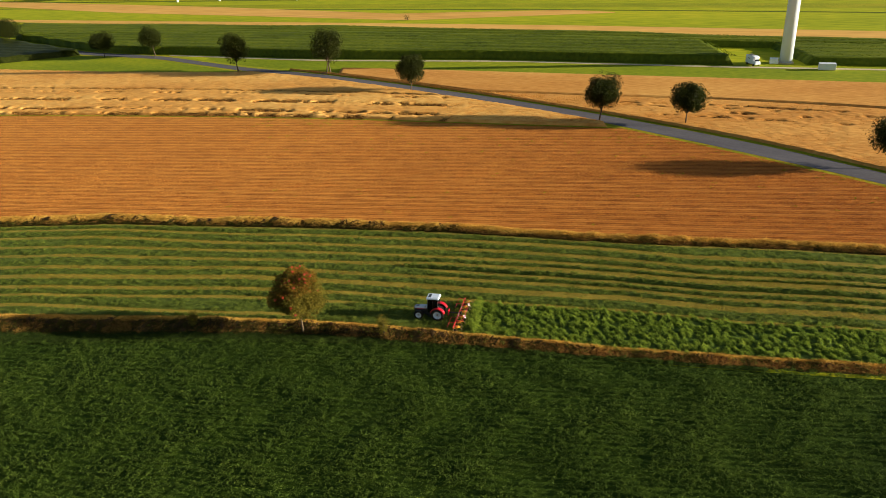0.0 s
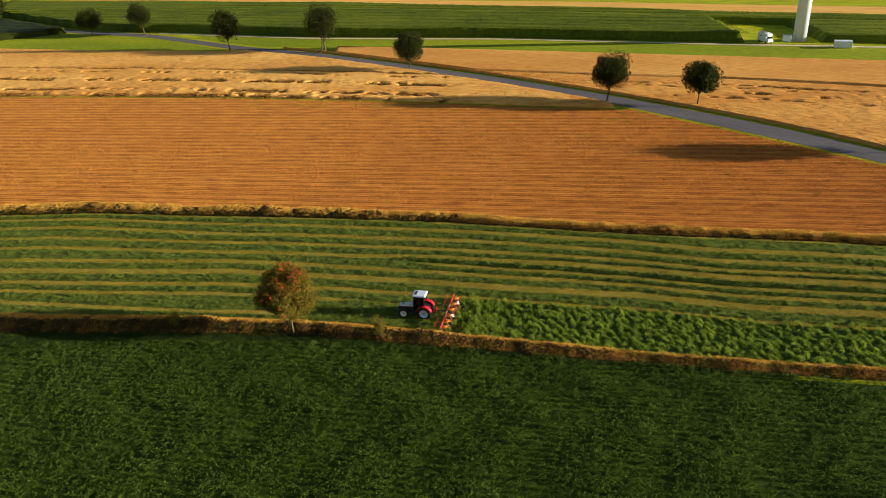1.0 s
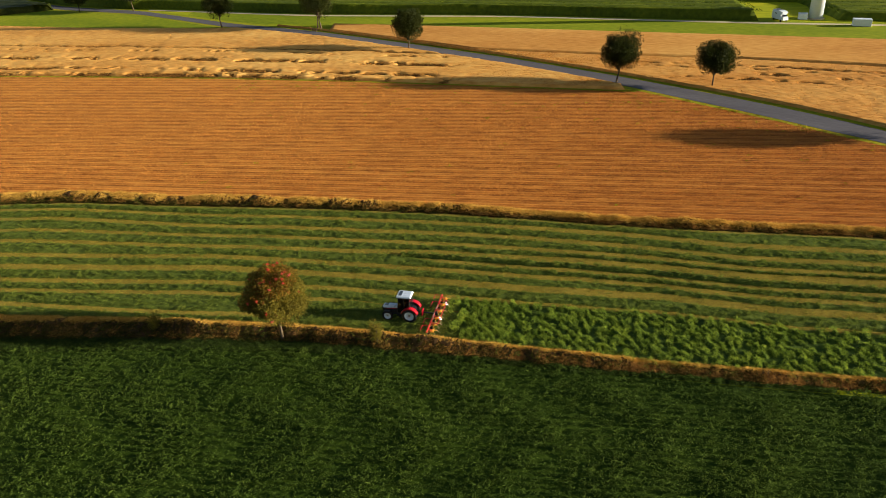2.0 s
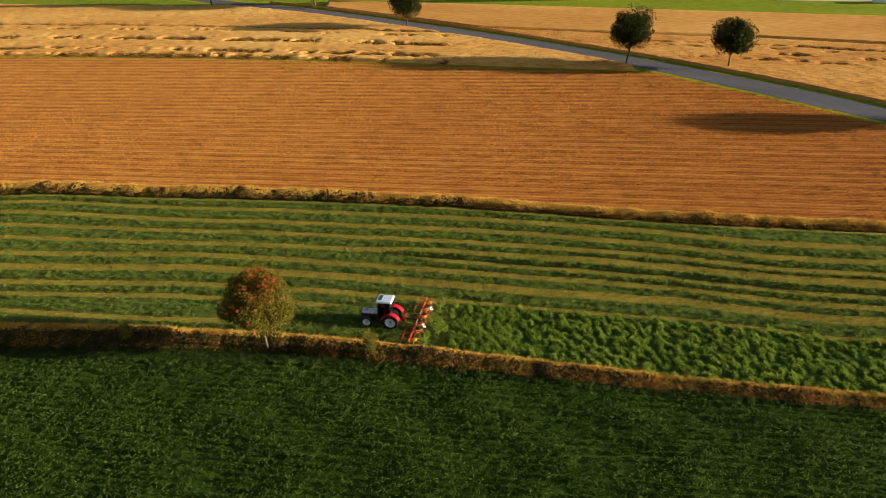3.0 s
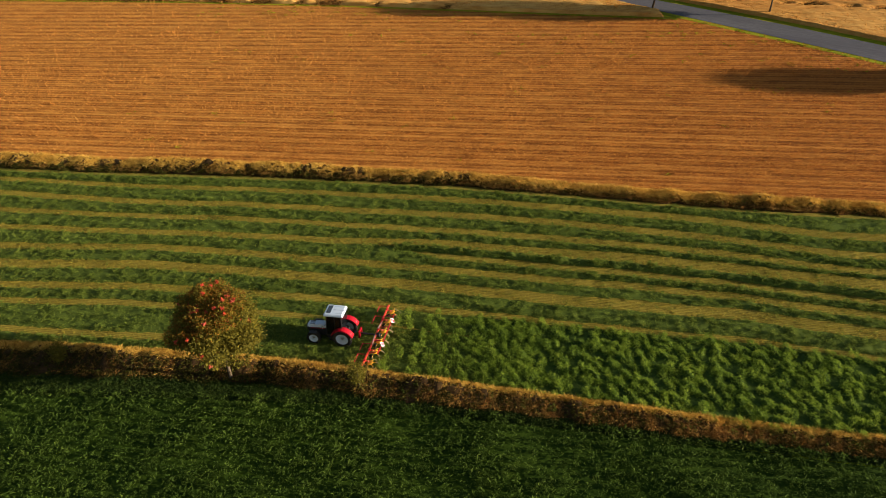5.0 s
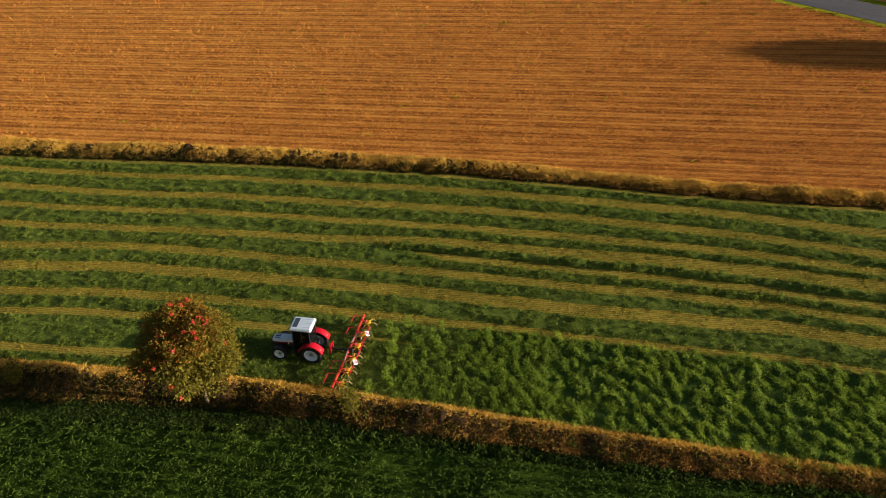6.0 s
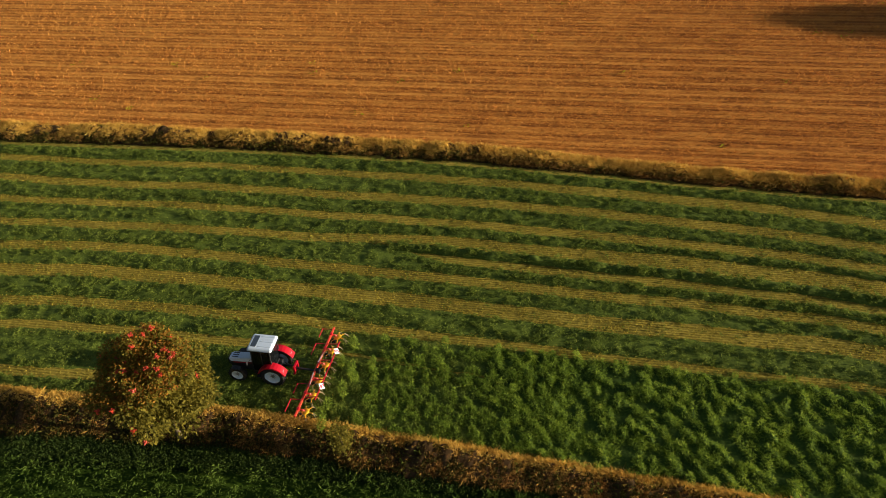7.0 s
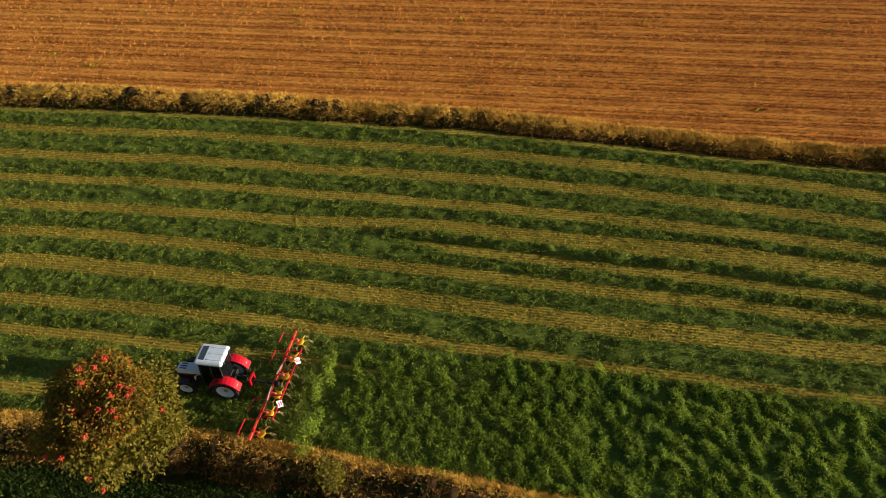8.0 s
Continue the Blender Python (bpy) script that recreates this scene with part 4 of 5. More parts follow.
# ---- tractor ----
def wheel(thing, at, radius, wide, lugs, rim_mat):
    hub = new("wheel")
    hub.parent = thing
    hub.location = at
    bm = bmesh.new()
    w = wide / 2
    prof = [(-w * 0.8, radius * 0.62), (-w, radius * 0.72), (-w * 0.95, radius * 0.9), (-w * 0.7, radius * 0.96), (w * 0.7, radius * 0.96), (w * 0.95, radius * 0.9), (w, radius * 0.72), (w * 0.8, radius * 0.62)]
    sides = 36
    rings = [[bm.verts.new((r * math.cos(2 * math.pi * i / sides), y, r * math.sin(2 * math.pi * i / sides))) for i in range(sides)] for y, r in prof]
    for a, b in zip(rings, rings[1:] + rings[:1]):
        for i in range(sides):
            bm.faces.new((a[i], a[(i + 1) % sides], b[(i + 1) % sides], b[i]))
    for k in range(lugs):
        for s in (-1, 1):
            a = 2 * math.pi * (k + (0.5 if s > 0 else 0)) / lugs
            m = pose(0, 0, 0, 0, -math.degrees(a), 0) @ pose(radius * 0.97, s * w * 0.48, 0, s * 32, 0, 0)
            made = bmesh.ops.create_cube(bm, size=1.0)["verts"]
            bmesh.ops.transform(bm, matrix=m @ Matrix.Diagonal((radius * 0.07, w * 1.0, radius * 0.06, 1)), verts=made)
    part("tyre", bm, M_RUBBER, hub)
    bm = bmesh.new()
    prof = [(-w * 0.85, radius * 0.63), (-w * 0.6, radius * 0.56), (-w * 0.25, radius * 0.25), (-w * 0.25, 0.02), (w * 0.25, 0.02), (w * 0.25, radius * 0.25), (w * 0.6, radius * 0.56), (w * 0.85, radius * 0.63)]
    rings = [[bm.verts.new((r * math.cos(2 * math.pi * i / sides), y, r * math.sin(2 * math.pi * i / sides))) for i in range(sides)] for y, r in prof]
    for a, b in zip(rings, rings[1:]):
        for i in range(sides):
            bm.faces.new((a[i], a[(i + 1) % sides], b[(i + 1) % sides], b[i]))
    part("rim", bm, rim_mat, hub, "white steel rim", smooth=True)
    bm = bmesh.new()
    for s in (-1, 1):
        tube(bm, [(0, s * w * 0.2, 0), (0, s * w * 0.5, 0)], [radius * 0.17, radius * 0.13], 12)
        for k in range(8):
            a = k * math.pi / 4
            tube(bm, [(radius * 0.24 * math.cos(a), s * w * 0.2, radius * 0.24 * math.sin(a)), (radius * 0.24 * math.cos(a), s * w * 0.36, radius * 0.24 * math.sin(a))], [0.025, 0.025], 6)
    part("hub", bm, M_STEEL, hub)
    return hub


def solid(name, rows, material, parent, label="", bevel=0.03):
    """One part of several bevelled blocks: rows of size, place, turn, taper."""
    bm = bmesh.new()
    for size, at, turn, taper in rows:
        block(bm, size, at, turn, bevel, taper)
    return part(name, bm, material, parent, label)


def pane(name, corners, parent, thick=0.02):
    bm = bmesh.new()
    c = [Vector(p) for p in corners]
    n = (c[1] - c[0]).cross(c[2] - c[0]).normalized() * thick
    lo, hi = [bm.verts.new(p) for p in c], [bm.verts.new(p + n) for p in c]
    bm.faces.new(lo)
    bm.faces.new(hi[::-1])
    for i in range(4):
        j = (i + 1) % 4
        bm.faces.new((lo[i], hi[i], hi[j], lo[j]))
    return part(name, bm, M_GLASS, parent)


S0, S1 = (0, 0, 0), (1, 1)


def build_tractor():
    root = new("tractor")
    tagged(root, "red and white farm tractor with light cab roof", "tractor")
    solid("chassis", [((3.4, 0.62, 0.55), (1.5, 0, 0.85), S0, S1), ((0.5, 1.5, 0.35), (0.0, 0, 0.92), S0, S1), ((0.3, 1.45, 0.24), (2.95, 0, 0.66), S0, S1), ((0.9, 1.1, 0.5), (1.35, 0, 0.75), S0, S1)], M_BLACK, root)
    solid("hood", [((1.95, 0.88, 0.34), (2.62, 0, 1.72), (0, 3.5, 0), (0.96, 0.74)), ((0.35, 0.8, 0.36), (3.55, 0, 1.6), (0, 12, 0), (0.7, 0.78))], M_WHITE, root, "white bonnet", 0.07)
    # black here stands in for the shade on the bonnet's lower side
    solid("side_panel", [((2.0, 0.84, 0.6), (2.62, 0, 1.3), (0, 2, 0), S1)], M_BLACK, root, "lower bonnet side coloured dark for its shade", 0.04)
    for s in (-1, 1):
        solid("side_stripe", [((1.5, 0.02, 0.09), (2.6, s * 0.431, 1.5), (0, 3, 0), S1)], M_RED, root, "thin red bonnet stripe", 0.005)
    solid("grille", [((0.12, 0.66, 0.62), (3.72, 0, 1.35), (0, 8, 0), S1)], M_BLACK, root)
    for y in (-0.2, 0, 0.2):
        solid("vent_slot", [((0.5, 0.085, 0.05), (3.2, y, 1.862 - 0.012), (0, 5, 0), S1)], M_BLACK, root, "black bonnet vent", 0.01)
    for s in (-1, 1):
        solid("side_vent", [((0.85, 0.03, 0.22), (2.75, s * 0.425, 1.34), (0, 3, 0), S1)], M_BLACK, root, "", 0.008)
        solid("headlight", [((0.06, 0.2, 0.12), (3.77, s * 0.24, 1.55), S0, S1)], M_GLASS, root, "", 0.02)
        # fender: a curved shell over the rear wheel
        bm = bmesh.new()
        ring = []
        for k in range(11):
            a = radians(18 + k * 14.5)
            r = 1.11 + (0.05 if k in (0, 10) else 0)
            ring.append([bm.verts.new((q * math.cos(a), s * y, 0.98 + q * math.sin(a))) for q, y in ((r, 0.60), (r, 1.22), (r - 0.1, 1.24), (r - 0.06, 0.60))])
        for a, b in zip(ring, ring[1:]):
            for i in range(4):
                bm.faces.new((a[i], a[(i + 1) % 4], b[(i + 1) % 4], b[i]))
        bm.faces.new(ring[0])
        bm.faces.new(ring[-1][::-1])
        part("fender", bm, M_RED, root, "glossy red rear mudguard")
        solid("tail_lamp", [((0.10, 0.28, 0.10), (-0.88, s * 0.92, 1.55), S0, S1)], M_WHITE, root, "pale rear lamp", 0.02)
        solid("front_mudguard", [((0.75, 0.4, 0.05), (2.95, s * 0.9, 1.40), S0, (0.8, 1))], M_BLACK, root, "", 0.02)
        solid("step", [((0.42, 0.22, 0.05), (1.25, s * 0.82, 0.55), S0, S1), ((0.42, 0.22, 0.05), (1.25, s * 0.8, 0.88), S0, S1), ((0.05, 0.2, 0.5), (1.05, s * 0.82, 0.75), S0, S1)], M_BLACK, root, "", 0.01)
        bm = bmesh.new()
        tube(bm, [(1.62, s * 0.72, 2.3), (1.78, s * 1.12, 2.35)], [0.018, 0.018], 6)
        arm = part("mirror_arm", bm, M_BLACK, root)
        solid("mirror", [((0.05, 0.18, 0.32), (1.78, s * 1.15, 2.3), S0, S1)], M_BLACK, arm, "", 0.02)
        pane("side_window", [(0.05, s * 0.83, 1.45), (1.52, s * 0.80, 1.2), (1.38, s * 0.70, 3.36), (0.02, s * 0.72, 3.36)], root)
        for x0, z0, x1 in ((1.60, 1.15, 1.42), (0.72, 1.2, 0.66), (-0.02, 1.45, -0.04)):
            bm = bmesh.new()
            tube(bm, [(x0, s * 0.82, z0), (x1, s * 0.73, 3.4)], [0.045, 0.04], 8)
            part("cab_pillar", bm, M_BLACK, root)
    pane("windscreen", [(1.60, -0.72, 1.35), (1.60, 0.72, 1.35), (1.43, 0.66, 3.36), (1.43, -0.66, 3.36)], root)
    pane("rear_window", [(-0.03, -0.72, 1.45), (-0.03, 0.72, 1.45), (-0.06, 0.66, 3.36), (-0.06, -0.66, 3.36)], root)
    solid("cab_floor", [((1.6, 1.5, 0.12), (0.8, 0, 1.12), S0, S1), ((0.5, 0.55, 0.5), (0.5, 0, 1.42), S0, S1), ((0.14, 0.55, 0.65), (0.26, 0, 1.95), (0, -8, 0), S1), ((0.3, 0.7, 0.5), (1.4, 0, 1.45), S0, S1)], M_BLACK, root, "dark seat and floor inside the cab", 0.04)
    solid("cab_roof", [((2.05, 1.76, 0.28), (0.70, 0, 3.52), S0, (0.9, 0.86))], M_ROOF_PAINT, root, "pale blue-grey cab roof", 0.12)
    solid("roof_ridge", [((1.05, 0.1, 0.06), (0.3, y, 3.665), S0, (0.94, 0.6)) for y in (-0.5, 0, 0.5)], M_ROOF_PAINT, root, "", 0.015)
    solid("sunroof", [((0.46, 1.14, 0.05), (1.24, 0, 3.65), (0, 4, 0), S1)], M_SKYLIGHT, root, "grey tinted roof window", 0.02)
    for y in (-0.5, 0.5):
        solid("work_lamp", [((0.08, 0.2, 0.12), (1.74, y, 3.44), S0, S1)], M_BLACK, root, "", 0.02)
        solid("work_lamp", [((0.08, 0.2, 0.12), (-0.34, y, 3.44), S0, S1)], M_BLACK, root, "", 0.02)
    bm = bmesh.new()
    tube(bm, [(1.85, -0.52, 1.3), (1.85, -0.52, 2.5), (1.78, -0.52, 2.68)], [0.06, 0.06, 0.055], 12)
    part("exhaust", bm, M_STEEL, root, smooth=True)
    bm = bmesh.new()
    for s in (-1, 1):
        tube(bm, [(-0.3, s * 0.4, 0.75), (-1.15, s * 0.42, 0.7)], [0.05, 0.045], 8)
        tube(bm, [(-0.45, s * 0.3, 1.25), (-0.8, s * 0.41, 0.75)], [0.03, 0.03], 6)
    tube(bm, [(-0.35, 0, 1.3), (-1.15, 0, 1.25)], [0.04, 0.04], 8)
    part("linkage", bm, M_BLACK, root)
    wheels = [wheel(root, (0, s * 0.96, 0.98), 0.98, 0.56, 18, M_WHITE) for s in (1, -1)] + [wheel(root, (2.95, s * 0.9, 0.72), 0.72, 0.44, 16, M_WHITE) for s in (1, -1)]
    return root, wheels


TRACTOR, TRACTOR_WHEELS = build_tractor()


# ---- tedder ----
ROTOR_Y = (-3.75, -2.25, -0.75, 0.75, 2.25, 3.75)


def build_tedder():
    root = new("tedder")
    tagged(root, "orange-red six-rotor hay tedder with yellow hubs", "farm implement")
    for a, b in ((-4.5, -1.52), (-1.5, 1.5), (1.52, 4.45)):
        bm = bmesh.new()
        block(bm, (0.15, b - a, 0.16), (0.28, (a + b) / 2, 1.02), S0, 0.02)
        part("beam", bm, M_ORANGE, root, "orange-red square beam")
    bm = bmesh.new()
    tube(bm, [(-0.75, -2.9, 1.25), (-0.8, -1.5, 1.32), (-0.8, 2.2, 1.32), (-0.75, 2.9, 1.25)], [0.055] * 4, 8)
    for y in (-2.7, -1.0, 1.0, 2.7):
        tube(bm, [(0.1, y, 1.05), (-0.78, y * 0.98, 1.3)], [0.05, 0.045], 8)
    part("rear_guard", bm, M_RED, root, "thin red tube guard")
    for y0, y1 in ((-4.3, -3.36), (-2.7, -1.5), (1.4, 2.4), (2.9, 4.1)):
        bm = bmesh.new()
        tube(bm, [(0.15, y0, 1.0), (0.6, y0, 1.0), (1.15, y0 + 0.1, 1.05), (1.2, y1, 0.95)], [0.04, 0.035, 0.045, 0.045], 8)
        part("front_guard", bm, M_RED, root, "bent red tube guard")
    solid("headstock", [((0.16, 0.9, 0.14), (1.90, 0, 0.72), S0, S1), ((0.14, 0.16, 0.75), (1.87, 0.3, 1.0), (0, 0, 0), S1), ((0.14, 0.16, 0.75), (1.87, -0.3, 1.0), S0, S1), ((0.16, 0.75, 0.14), (1.85, 0, 1.36), S0, S1)], M_RED, root, "red three-point headstock", 0.02)
    solid("drive_shaft", [((1.6, 0.14, 0.14), (1.0, 0, 0.95), S0, S1)], M_BLACK, root, "", 0.03)
    solid("gearbox", [((0.4, 0.34, 0.34), (0.1, 0, 0.98), S0, (0.8, 0.8))], M_BLACK, root, "", 0.04)
    for s in (-1, 1):
        bm = bmesh.new()
        tube(bm, [(0.2, s * 0.5, 1.35), (0.16, s * 1.2, 1.3), (0.14, s * 1.75, 1.15)], [0.05, 0.05, 0.03], 8)
        part("fold_cylinder", bm, M_STEEL, root)
        bm = bmesh.new()
        block(bm, (0.03, 0.44, 0.44), (-0.9, s * 1.75, 1.45), (45, 42, 0), 0.006)
        board = part("warning_board", bm, M_WHITE, root, "white warning board with red slanting stripes")
        for k in (-1, 0, 1):
            bm = bmesh.new()
            block(bm, (0.006, 0.07, 0.28 if k else 0.46), (-0.022, k * 0.15, 0), (s * 38, 0, 0), 0.0)
            bmesh.ops.transform(bm, matrix=pose(-0.9, s * 1.75, 1.45, 45, 42, 0), verts=bm.verts)
            part("stripe", bm, M_RED, board)
    rotors = []
    for k, y in enumerate(ROTOR_Y):
        bm = bmesh.new()
        tube(bm, [(0.26, y, 1.0), (-0.1, y, 1.0), (-0.24, y, 0.86)], [0.06, 0.06, 0.06], 8)
        part("rotor_shaft", bm, M_ORANGE, root)
        solid("bearing_block", [((0.24, 0.26, 0.24), (0.27, y, 1.05), S0, (0.8, 0.8))], M_RED, root, "red cast bearing block", 0.03)
        rotor = new("rotor")
        rotor.parent = root
        rotor.location = (-0.26, y, 0.8)
        bm = bmesh.new()
        tube(bm, [(0, 0, -0.06), (0, 0, 0.0), (0, 0, 0.08), (0, 0, 0.13)], [0.2, 0.3, 0.29, 0.15], 16)
        part("rotor_hub", bm, M_YELLOW, rotor, "yellow cast hub")
        for i in range(6):
            a = 2 * math.pi * i / 6
            e = Vector((math.cos(a), math.sin(a), 0))
            bm = bmesh.new()
            tube(bm, [e * 0.16, e * 0.62 + Vector((0, 0, -0.04))], [0.032, 0.028], 6)
            arm = part("rotor_arm", bm, M_YELLOW, rotor)
            side = Vector((-e.y, e.x, 0))
            bm = bmesh.new()
            for q in (-0.05, 0.05):
                tube(bm, [e * 0.6 + side * q + Vector((0, 0, -0.03)), e * 0.72 + side * q + Vector((0, 0, -0.2)), e * 0.80 + side * (q * 2) + Vector((0, 0, -0.46))], [0.022, 0.02, 0.014], 5)
            part("tine", bm, M_TINE, arm)
        rotors.append(rotor)
        bm = bmesh.new()
        tube(bm, [(0.1, y, 0.6), (0.22, y, 0.25)], [0.03, 0.03], 6)
        leg = part("wheel_leg", bm, M_BLACK, root)
        bm = bmesh.new()
        tube(bm, [(0.22, y - 0.09, 0.22), (0.22, y - 0.06, 0.22), (0.22, y + 0.06, 0.22), (0.22, y + 0.09, 0.22)], [0.17, 0.21, 0.21, 0.17], 18)
        part("support_tyre", bm, M_RUBBER, leg)
    return root, rotors


TEDDER, ROTORS = build_tedder()


# ---- hay that the tedder throws ----
def hay_clumps():
    """Loose clumps: each lies in the swath until the rotors lift and throw it."""
    rng = rng_of(300)
    shapes = []
    for k in range(6):
        n = 250
        d = rng.normal(size=(n, 3))
        d /= np.linalg.norm(d, axis=1, keepdims=True)
        pos = d * (0.25, 0.6, 0.46) * rng.uniform(0.3, 1, (n, 1)) ** 0.5
        way = d * 0.6 + rng.normal(0, 0.6, (n, 3))
        way /= np.linalg.norm(way, axis=1, keepdims=True)
        v, f = leaves(pos, way, rng.uniform(0.13, 0.32, n), rng.uniform(0.026, 0.052, n), rng)
        ob = mesh_np("hay_clump", v, f, M_FLUFF)
        shapes.append(ob)
    made = []
    for k in range(234):
        ob = shapes[k] if k < 6 else new("hay_clump", shapes[k % 6].data)
        tagged(ob, "loose clump of cut green grass in the swath", "hay clump", "thrown hay")
        # place in the tedder's lane: along the drive, and across it
        made.append((ob, -1.6 + 0.8 * (k // 9) + rng.normal(0, 0.2), -4.2 + 1.02 * (k % 9 + 0.5 * (k // 9 % 2)) + rng.normal(0, 0.2), rng.uniform(-35, 25), rng.uniform(0.4, 1.0), rng.uniform(-0.4, 0.4)))
    return made


CLUMPS = hay_clumps()


# ---- by the wind tower ----
def build_van():
    root = new("camper_van")
    root.location, root.rotation_euler = (104.4, 258.2, 0), (0, 0, radians(-80))
    tagged(root, "white boxy camper van parked by the maize", "van")
    solid("body", [((4.6, 2.3, 2.6), (-0.4, 0, 1.85), S0, (0.98, 0.94)), ((1.6, 2.0, 1.1), (2.5, 0, 1.1), S0, (0.75, 0.9)), ((1.3, 2.1, 0.6), (1.9, 0, 2.75), S0, (0.9, 0.9))], M_WHITE, root, "white body with raised alcove", 0.12)
    solid("windscreen", [((0.08, 1.7, 0.6), (2.5, 0, 1.9), (0, -30, 0), S1)], M_GLASS, root)
    for s in (-1, 1):
        solid("side_window", [((1.1, 0.04, 0.5), (-0.6, s * 1.09, 2.1), S0, S1)], M_GLASS, root, "", 0.01)
    solid("roof_rack", [((2.4, 1.5, 0.08), (-0.8, 0, 3.2), S0, S1), ((0.6, 0.9, 0.25), (-1.2, 0, 3.3), S0, S1)], M_STEEL, root, "", 0.02)
    for x in (-1.6, 2.2):
        for s in (-1, 1):
            bm = bmesh.new()
            tube(bm, [(x, s * 0.85, 0.36), (x, s * 1.08, 0.36)], [0.36, 0.36], 18)
            part("wheel", bm, M_RUBBER, root)


def build_cabinet(name, at, turn, size, label, category):
    root = new(name)
    root.location, root.rotation_euler = at, (0, 0, radians(turn))
    tagged(root, label, category)
    lx, ly, lz = size
    solid("body", [((lx, ly, lz), (0, 0, lz / 2 + 0.1), S0, S1)], M_WHITE, root, "", 0.05)
    solid("lid", [((lx + 0.15, ly + 0.15, 0.14), (0, 0, lz + 0.17), S0, (0.96, 0.94))], M_WHITE, root, "", 0.03)
    solid("plinth", [((lx - 0.1, ly - 0.1, 0.16), (0, 0, 0.06), S0, S1)], M_BLACK, root, "", 0.01)
    for k in (-1, 1):
        solid("door", [((lx * 0.44, 0.04, lz * 0.8), (k * lx * 0.23, -ly / 2 - 0.012, lz * 0.55), S0, S1)], M_WHITE, root, "", 0.01)


build_van()
build_cabinet("transformer_cabinet", (111.5, 258.0, 0), -20, (2.6, 1.8, 1.7), "white transformer cabinet beside the wind tower", "cabinet")
build_cabinet("storage_container", (123.8, 245.6, 0), -18, (5.0, 2.2, 1.9), "white storage container on the meadow by the track", "container")


def build_bench():
    root = new("garden_bench")
    root.location, root.rotation_euler = (-45.0, 274.6, 0), (0, 0, radians(-32))
    tagged(root, "weathered wooden bench under the twin roadside trees", "bench")
    for y in (-0.18, 0.0, 0.18):
        solid("seat_board", [((2.4, 0.15, 0.06), (0, y, 0.48), S0, S1)], M_BARK_PALE, root, "", 0.01)
    for z in (0.68, 0.88):
        solid("back_board", [((2.4, 0.05, 0.14), (0, 0.32, z), (-8, 0, 0), S1)], M_BARK_PALE, root, "", 0.01)
    for x in (-0.95, 0.95):
        solid("leg", [((0.12, 0.5, 0.12), (x, 0, 0.4), S0, S1), ((0.12, 0.1, 0.46), (x, -0.18, 0.23), S0, S1), ((0.12, 0.1, 0.96), (x, 0.24, 0.48), S0, S1)], M_BARK, root, "", 0.01)


build_bench()


# ---- far houses and bales ----
def house(at, turn, size, wall, label):
    root = new("house")
    root.location, root.rotation_euler = at, (0, 0, radians(turn))
    tagged(root, label, "house")
    lx, ly, lz = size
    solid("wall", [((lx, ly, lz), (0, 0, lz / 2), S0, S1)], wall, root, "", 0)
    bm = bmesh.new()
    r = ly * 0.42
    a = [bm.verts.new(p) for p in ((-lx / 2 - 0.5, -ly / 2 - 0.5, lz - 0.2), (-lx / 2 - 0.5, ly / 2 + 0.5, lz - 0.2), (-lx / 2 - 0.5, 0, lz + r))]
    b = [bm.verts.new(p) for p in ((lx / 2 + 0.5, -ly / 2 - 0.5, lz - 0.2), (lx / 2 + 0.5, ly / 2 + 0.5, lz - 0.2), (lx / 2 + 0.5, 0, lz + r))]
    bm.faces.new(a)
    bm.faces.new(b[::-1])
    for i in range(3):
        j = (i + 1) % 3
        bm.faces.new((a[i], b[i], b[j], a[j]))
    part("roof", bm, M_ROOF, root, "tiled gable roof")
    for k in range(3):
        solid("window", [((1.2, 0.08, 1.3), ((k - 1) * lx * 0.3, -ly / 2 - 0.03, lz * 0.55), S0, S1)], M_GLASS, root, "", 0)


house((-338, 606, 0), 10, (12, 8, 4), M_WALL, "far white farmhouse with tiled roof")
house((-306, 600, 0), -14, (10, 7, 3.6), M_WALL, "far white farmhouse with tiled roof")
house((-247, 572, 0), -8, (15, 7, 2.6), M_WHITE, "long white far farm shed")
house((-226, 562, 0), -20, (10, 6, 2.8), M_WHITE, "far white barn by the farm")
house((-200, 553, 0), -15, (10, 7, 3.2), M_WALL, "far pale barn with tiled roof")


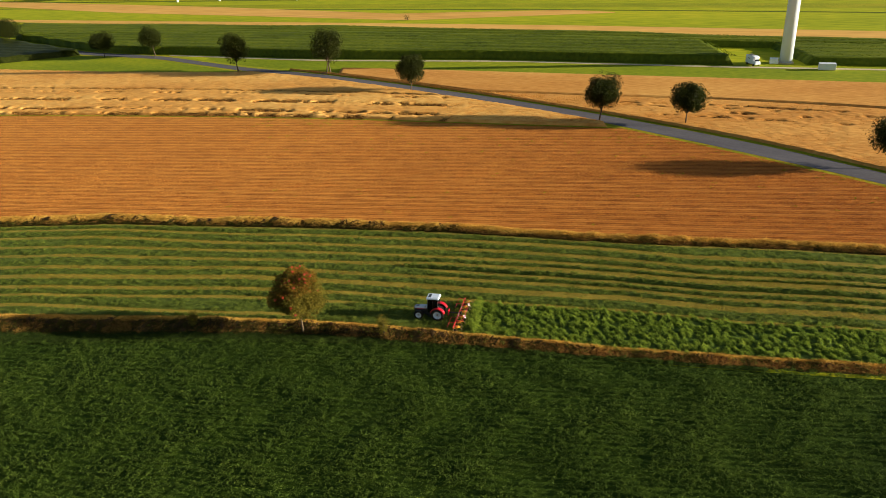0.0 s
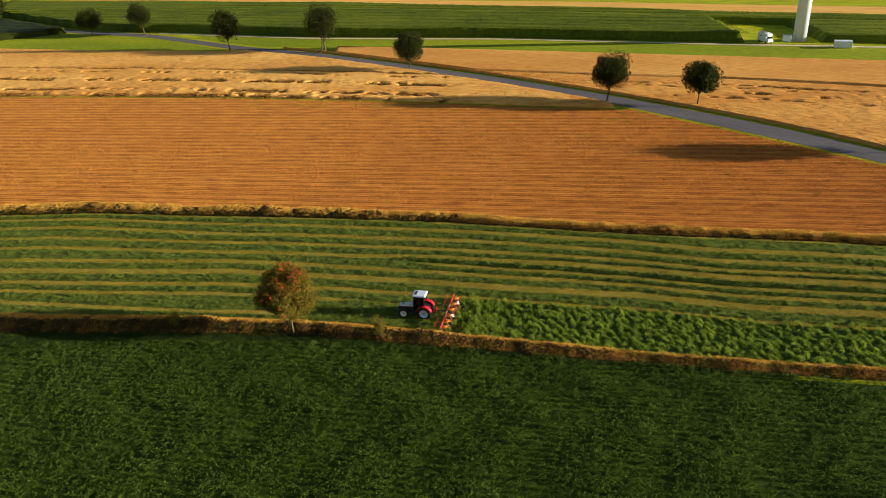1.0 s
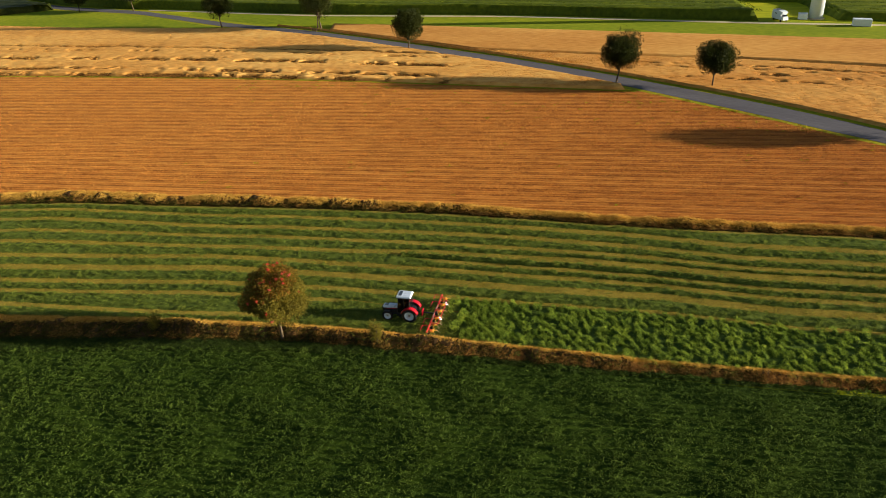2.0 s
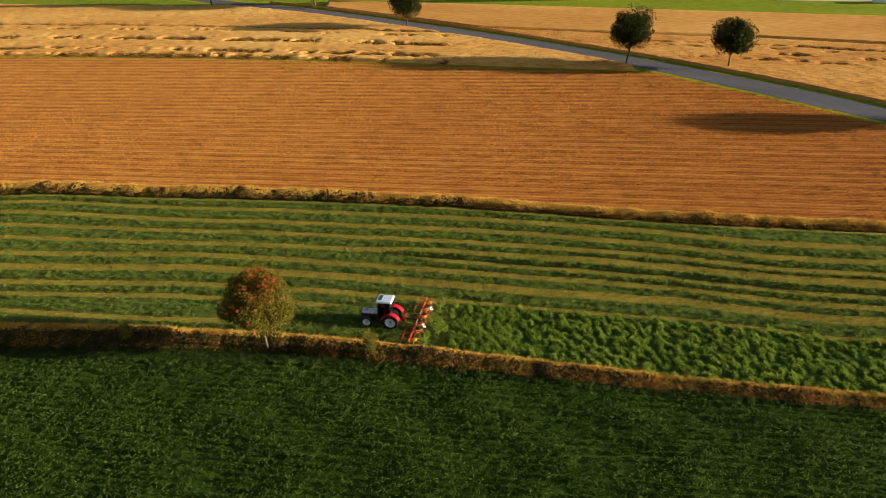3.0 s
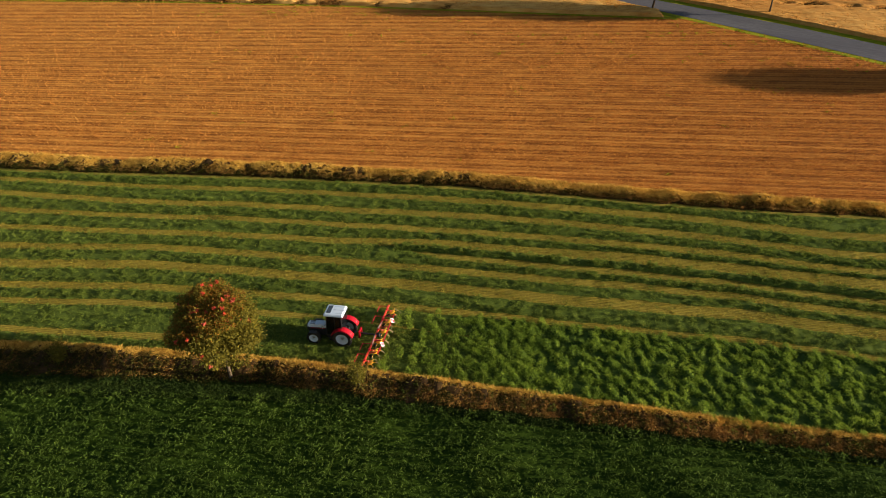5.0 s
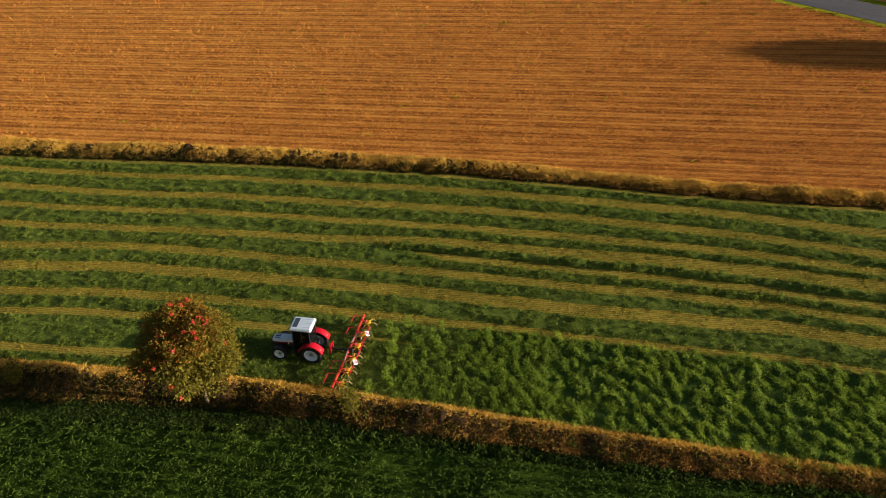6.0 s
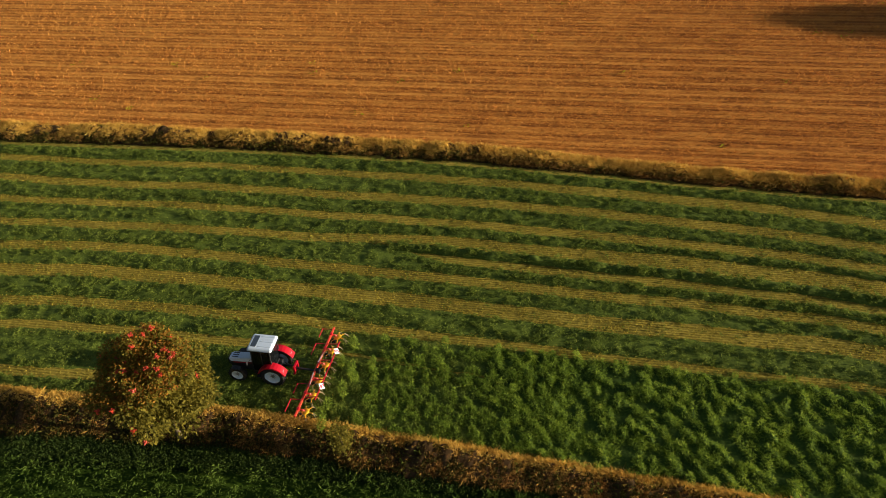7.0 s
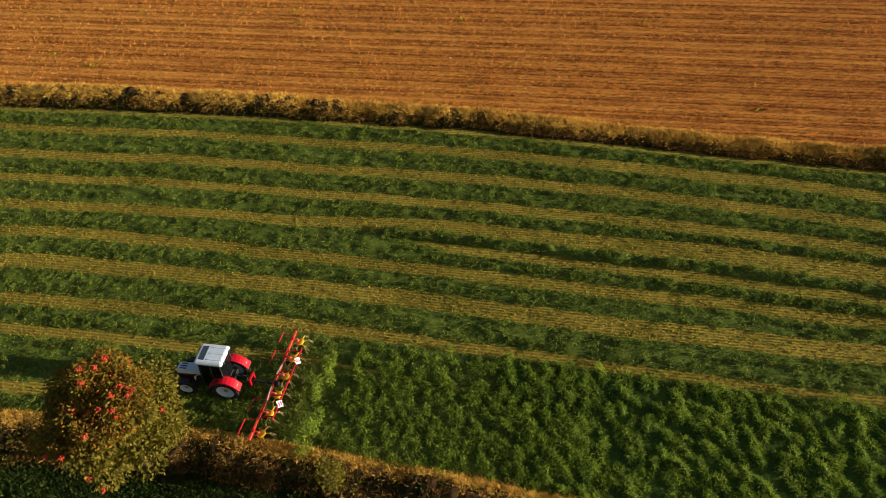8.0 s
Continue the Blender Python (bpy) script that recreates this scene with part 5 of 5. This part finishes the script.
def bales():
    rng = rng_of(320)
    bm = bmesh.new()
    bmesh.ops.create_cone(bm, cap_ends=True, segments=16, radius1=0.75, radius2=0.75, depth=1.3, matrix=pose(0, 0, 0.75, 90, 0, 0))
    bmesh.ops.bevel(bm, geom=list(bm.edges), offset=0.06, segments=1, affect="EDGES")
    first = part("hay_bale", bm, M_WHITE)
    tagged(first, "white wrapped round hay bale on far meadow", "hay bale", "bales on the far meadow")
    spots = [(-150, 523), (-138, 528), (-104, 512), (-95, 506), (-62, 500), (-14, 500), (-2, 480), (60, 452), (25, 470), (120, 432), (150, 425), (-180, 528)]
    for k, (x, y) in enumerate(spots):
        ob = first if k == 0 else copy_thing(first, pose(x, y, 0))
        if k == 0:
            ob.location = (x, y, 0)
        ob.rotation_euler = (0, 0, rng.uniform(0, 3))


bales()


# ---- what moves ----
SPEED, DRIVE = (-1.98, 0.405), 168.4
START = (-2.62, 98.12)


def motions():
    fx, fy = math.cos(radians(DRIVE)), math.sin(radians(DRIVE))
    place = lambda t, back=0.0: (START[0] + SPEED[0] * t - fx * back, START[1] + SPEED[1] * t - fy * back)
    times = [0.5 * k for k in range(17)]
    walk(TRACTOR, [(t, pose(*place(t), 0.02, 0, 0, DRIVE - 2 + 0.45 * t)) for t in times])
    walk(TEDDER, [(t, pose(*place(t, 3.38), 0.02, 0, 0, DRIVE - 1.4)) for t in times])
    pace = math.hypot(*SPEED)
    for w in TRACTOR_WHEELS:
        at, r = w.location.copy(), w.location.z
        walk(w, [(t, pose(*at, 0, math.degrees(pace * t / r), 0)) for t in times])
    for k, r in enumerate(ROTORS):
        at, s = r.location.copy(), 1 if k % 2 else -1
        walk(r, [(0.1 * n, pose(*at, 0, 14, 0) @ pose(0, 0, 0, 0, 0, s * 62 * n + 30 * k)) for n in range(81)])
    for ob, along, across, turn, lift, drift in CLUMPS:
        # the rotors reach the clump when they have driven as far as it lies
        t0 = (along + 0.0) / pace
        ox, oy = place(0, 3.25)
        px, py = ox + fx * along - fy * across, oy + fy * along + fx * across
        lie = pose(px, py, -0.3, 0, 0, turn)
        fly = pose(px - fx * 2.0 - fy * drift * 0.5, py - fy * 2.0 + fx * drift * 0.5, 0.35 + lift, 35, 20, turn + 25)
        rest = pose(px - fx * 3.0 - fy * drift, py - fy * 3.0 + fx * drift, 0.2, 8, 5, turn + 12)
        rows = [(0.0, lie)] if t0 > 0.1 else []
        if not rows:
            rows = [(0.0, fly if t0 > -0.5 else rest)]
        for t, m in ((t0, lie), (t0 + 0.35, fly), (t0 + 0.8, rest)):
            if rows[-1][0] + 0.05 < t < 7.95:
                rows.append((t, m))
        rows.append((8.0, rows[-1][1]))
        walk(ob, rows)


motions()
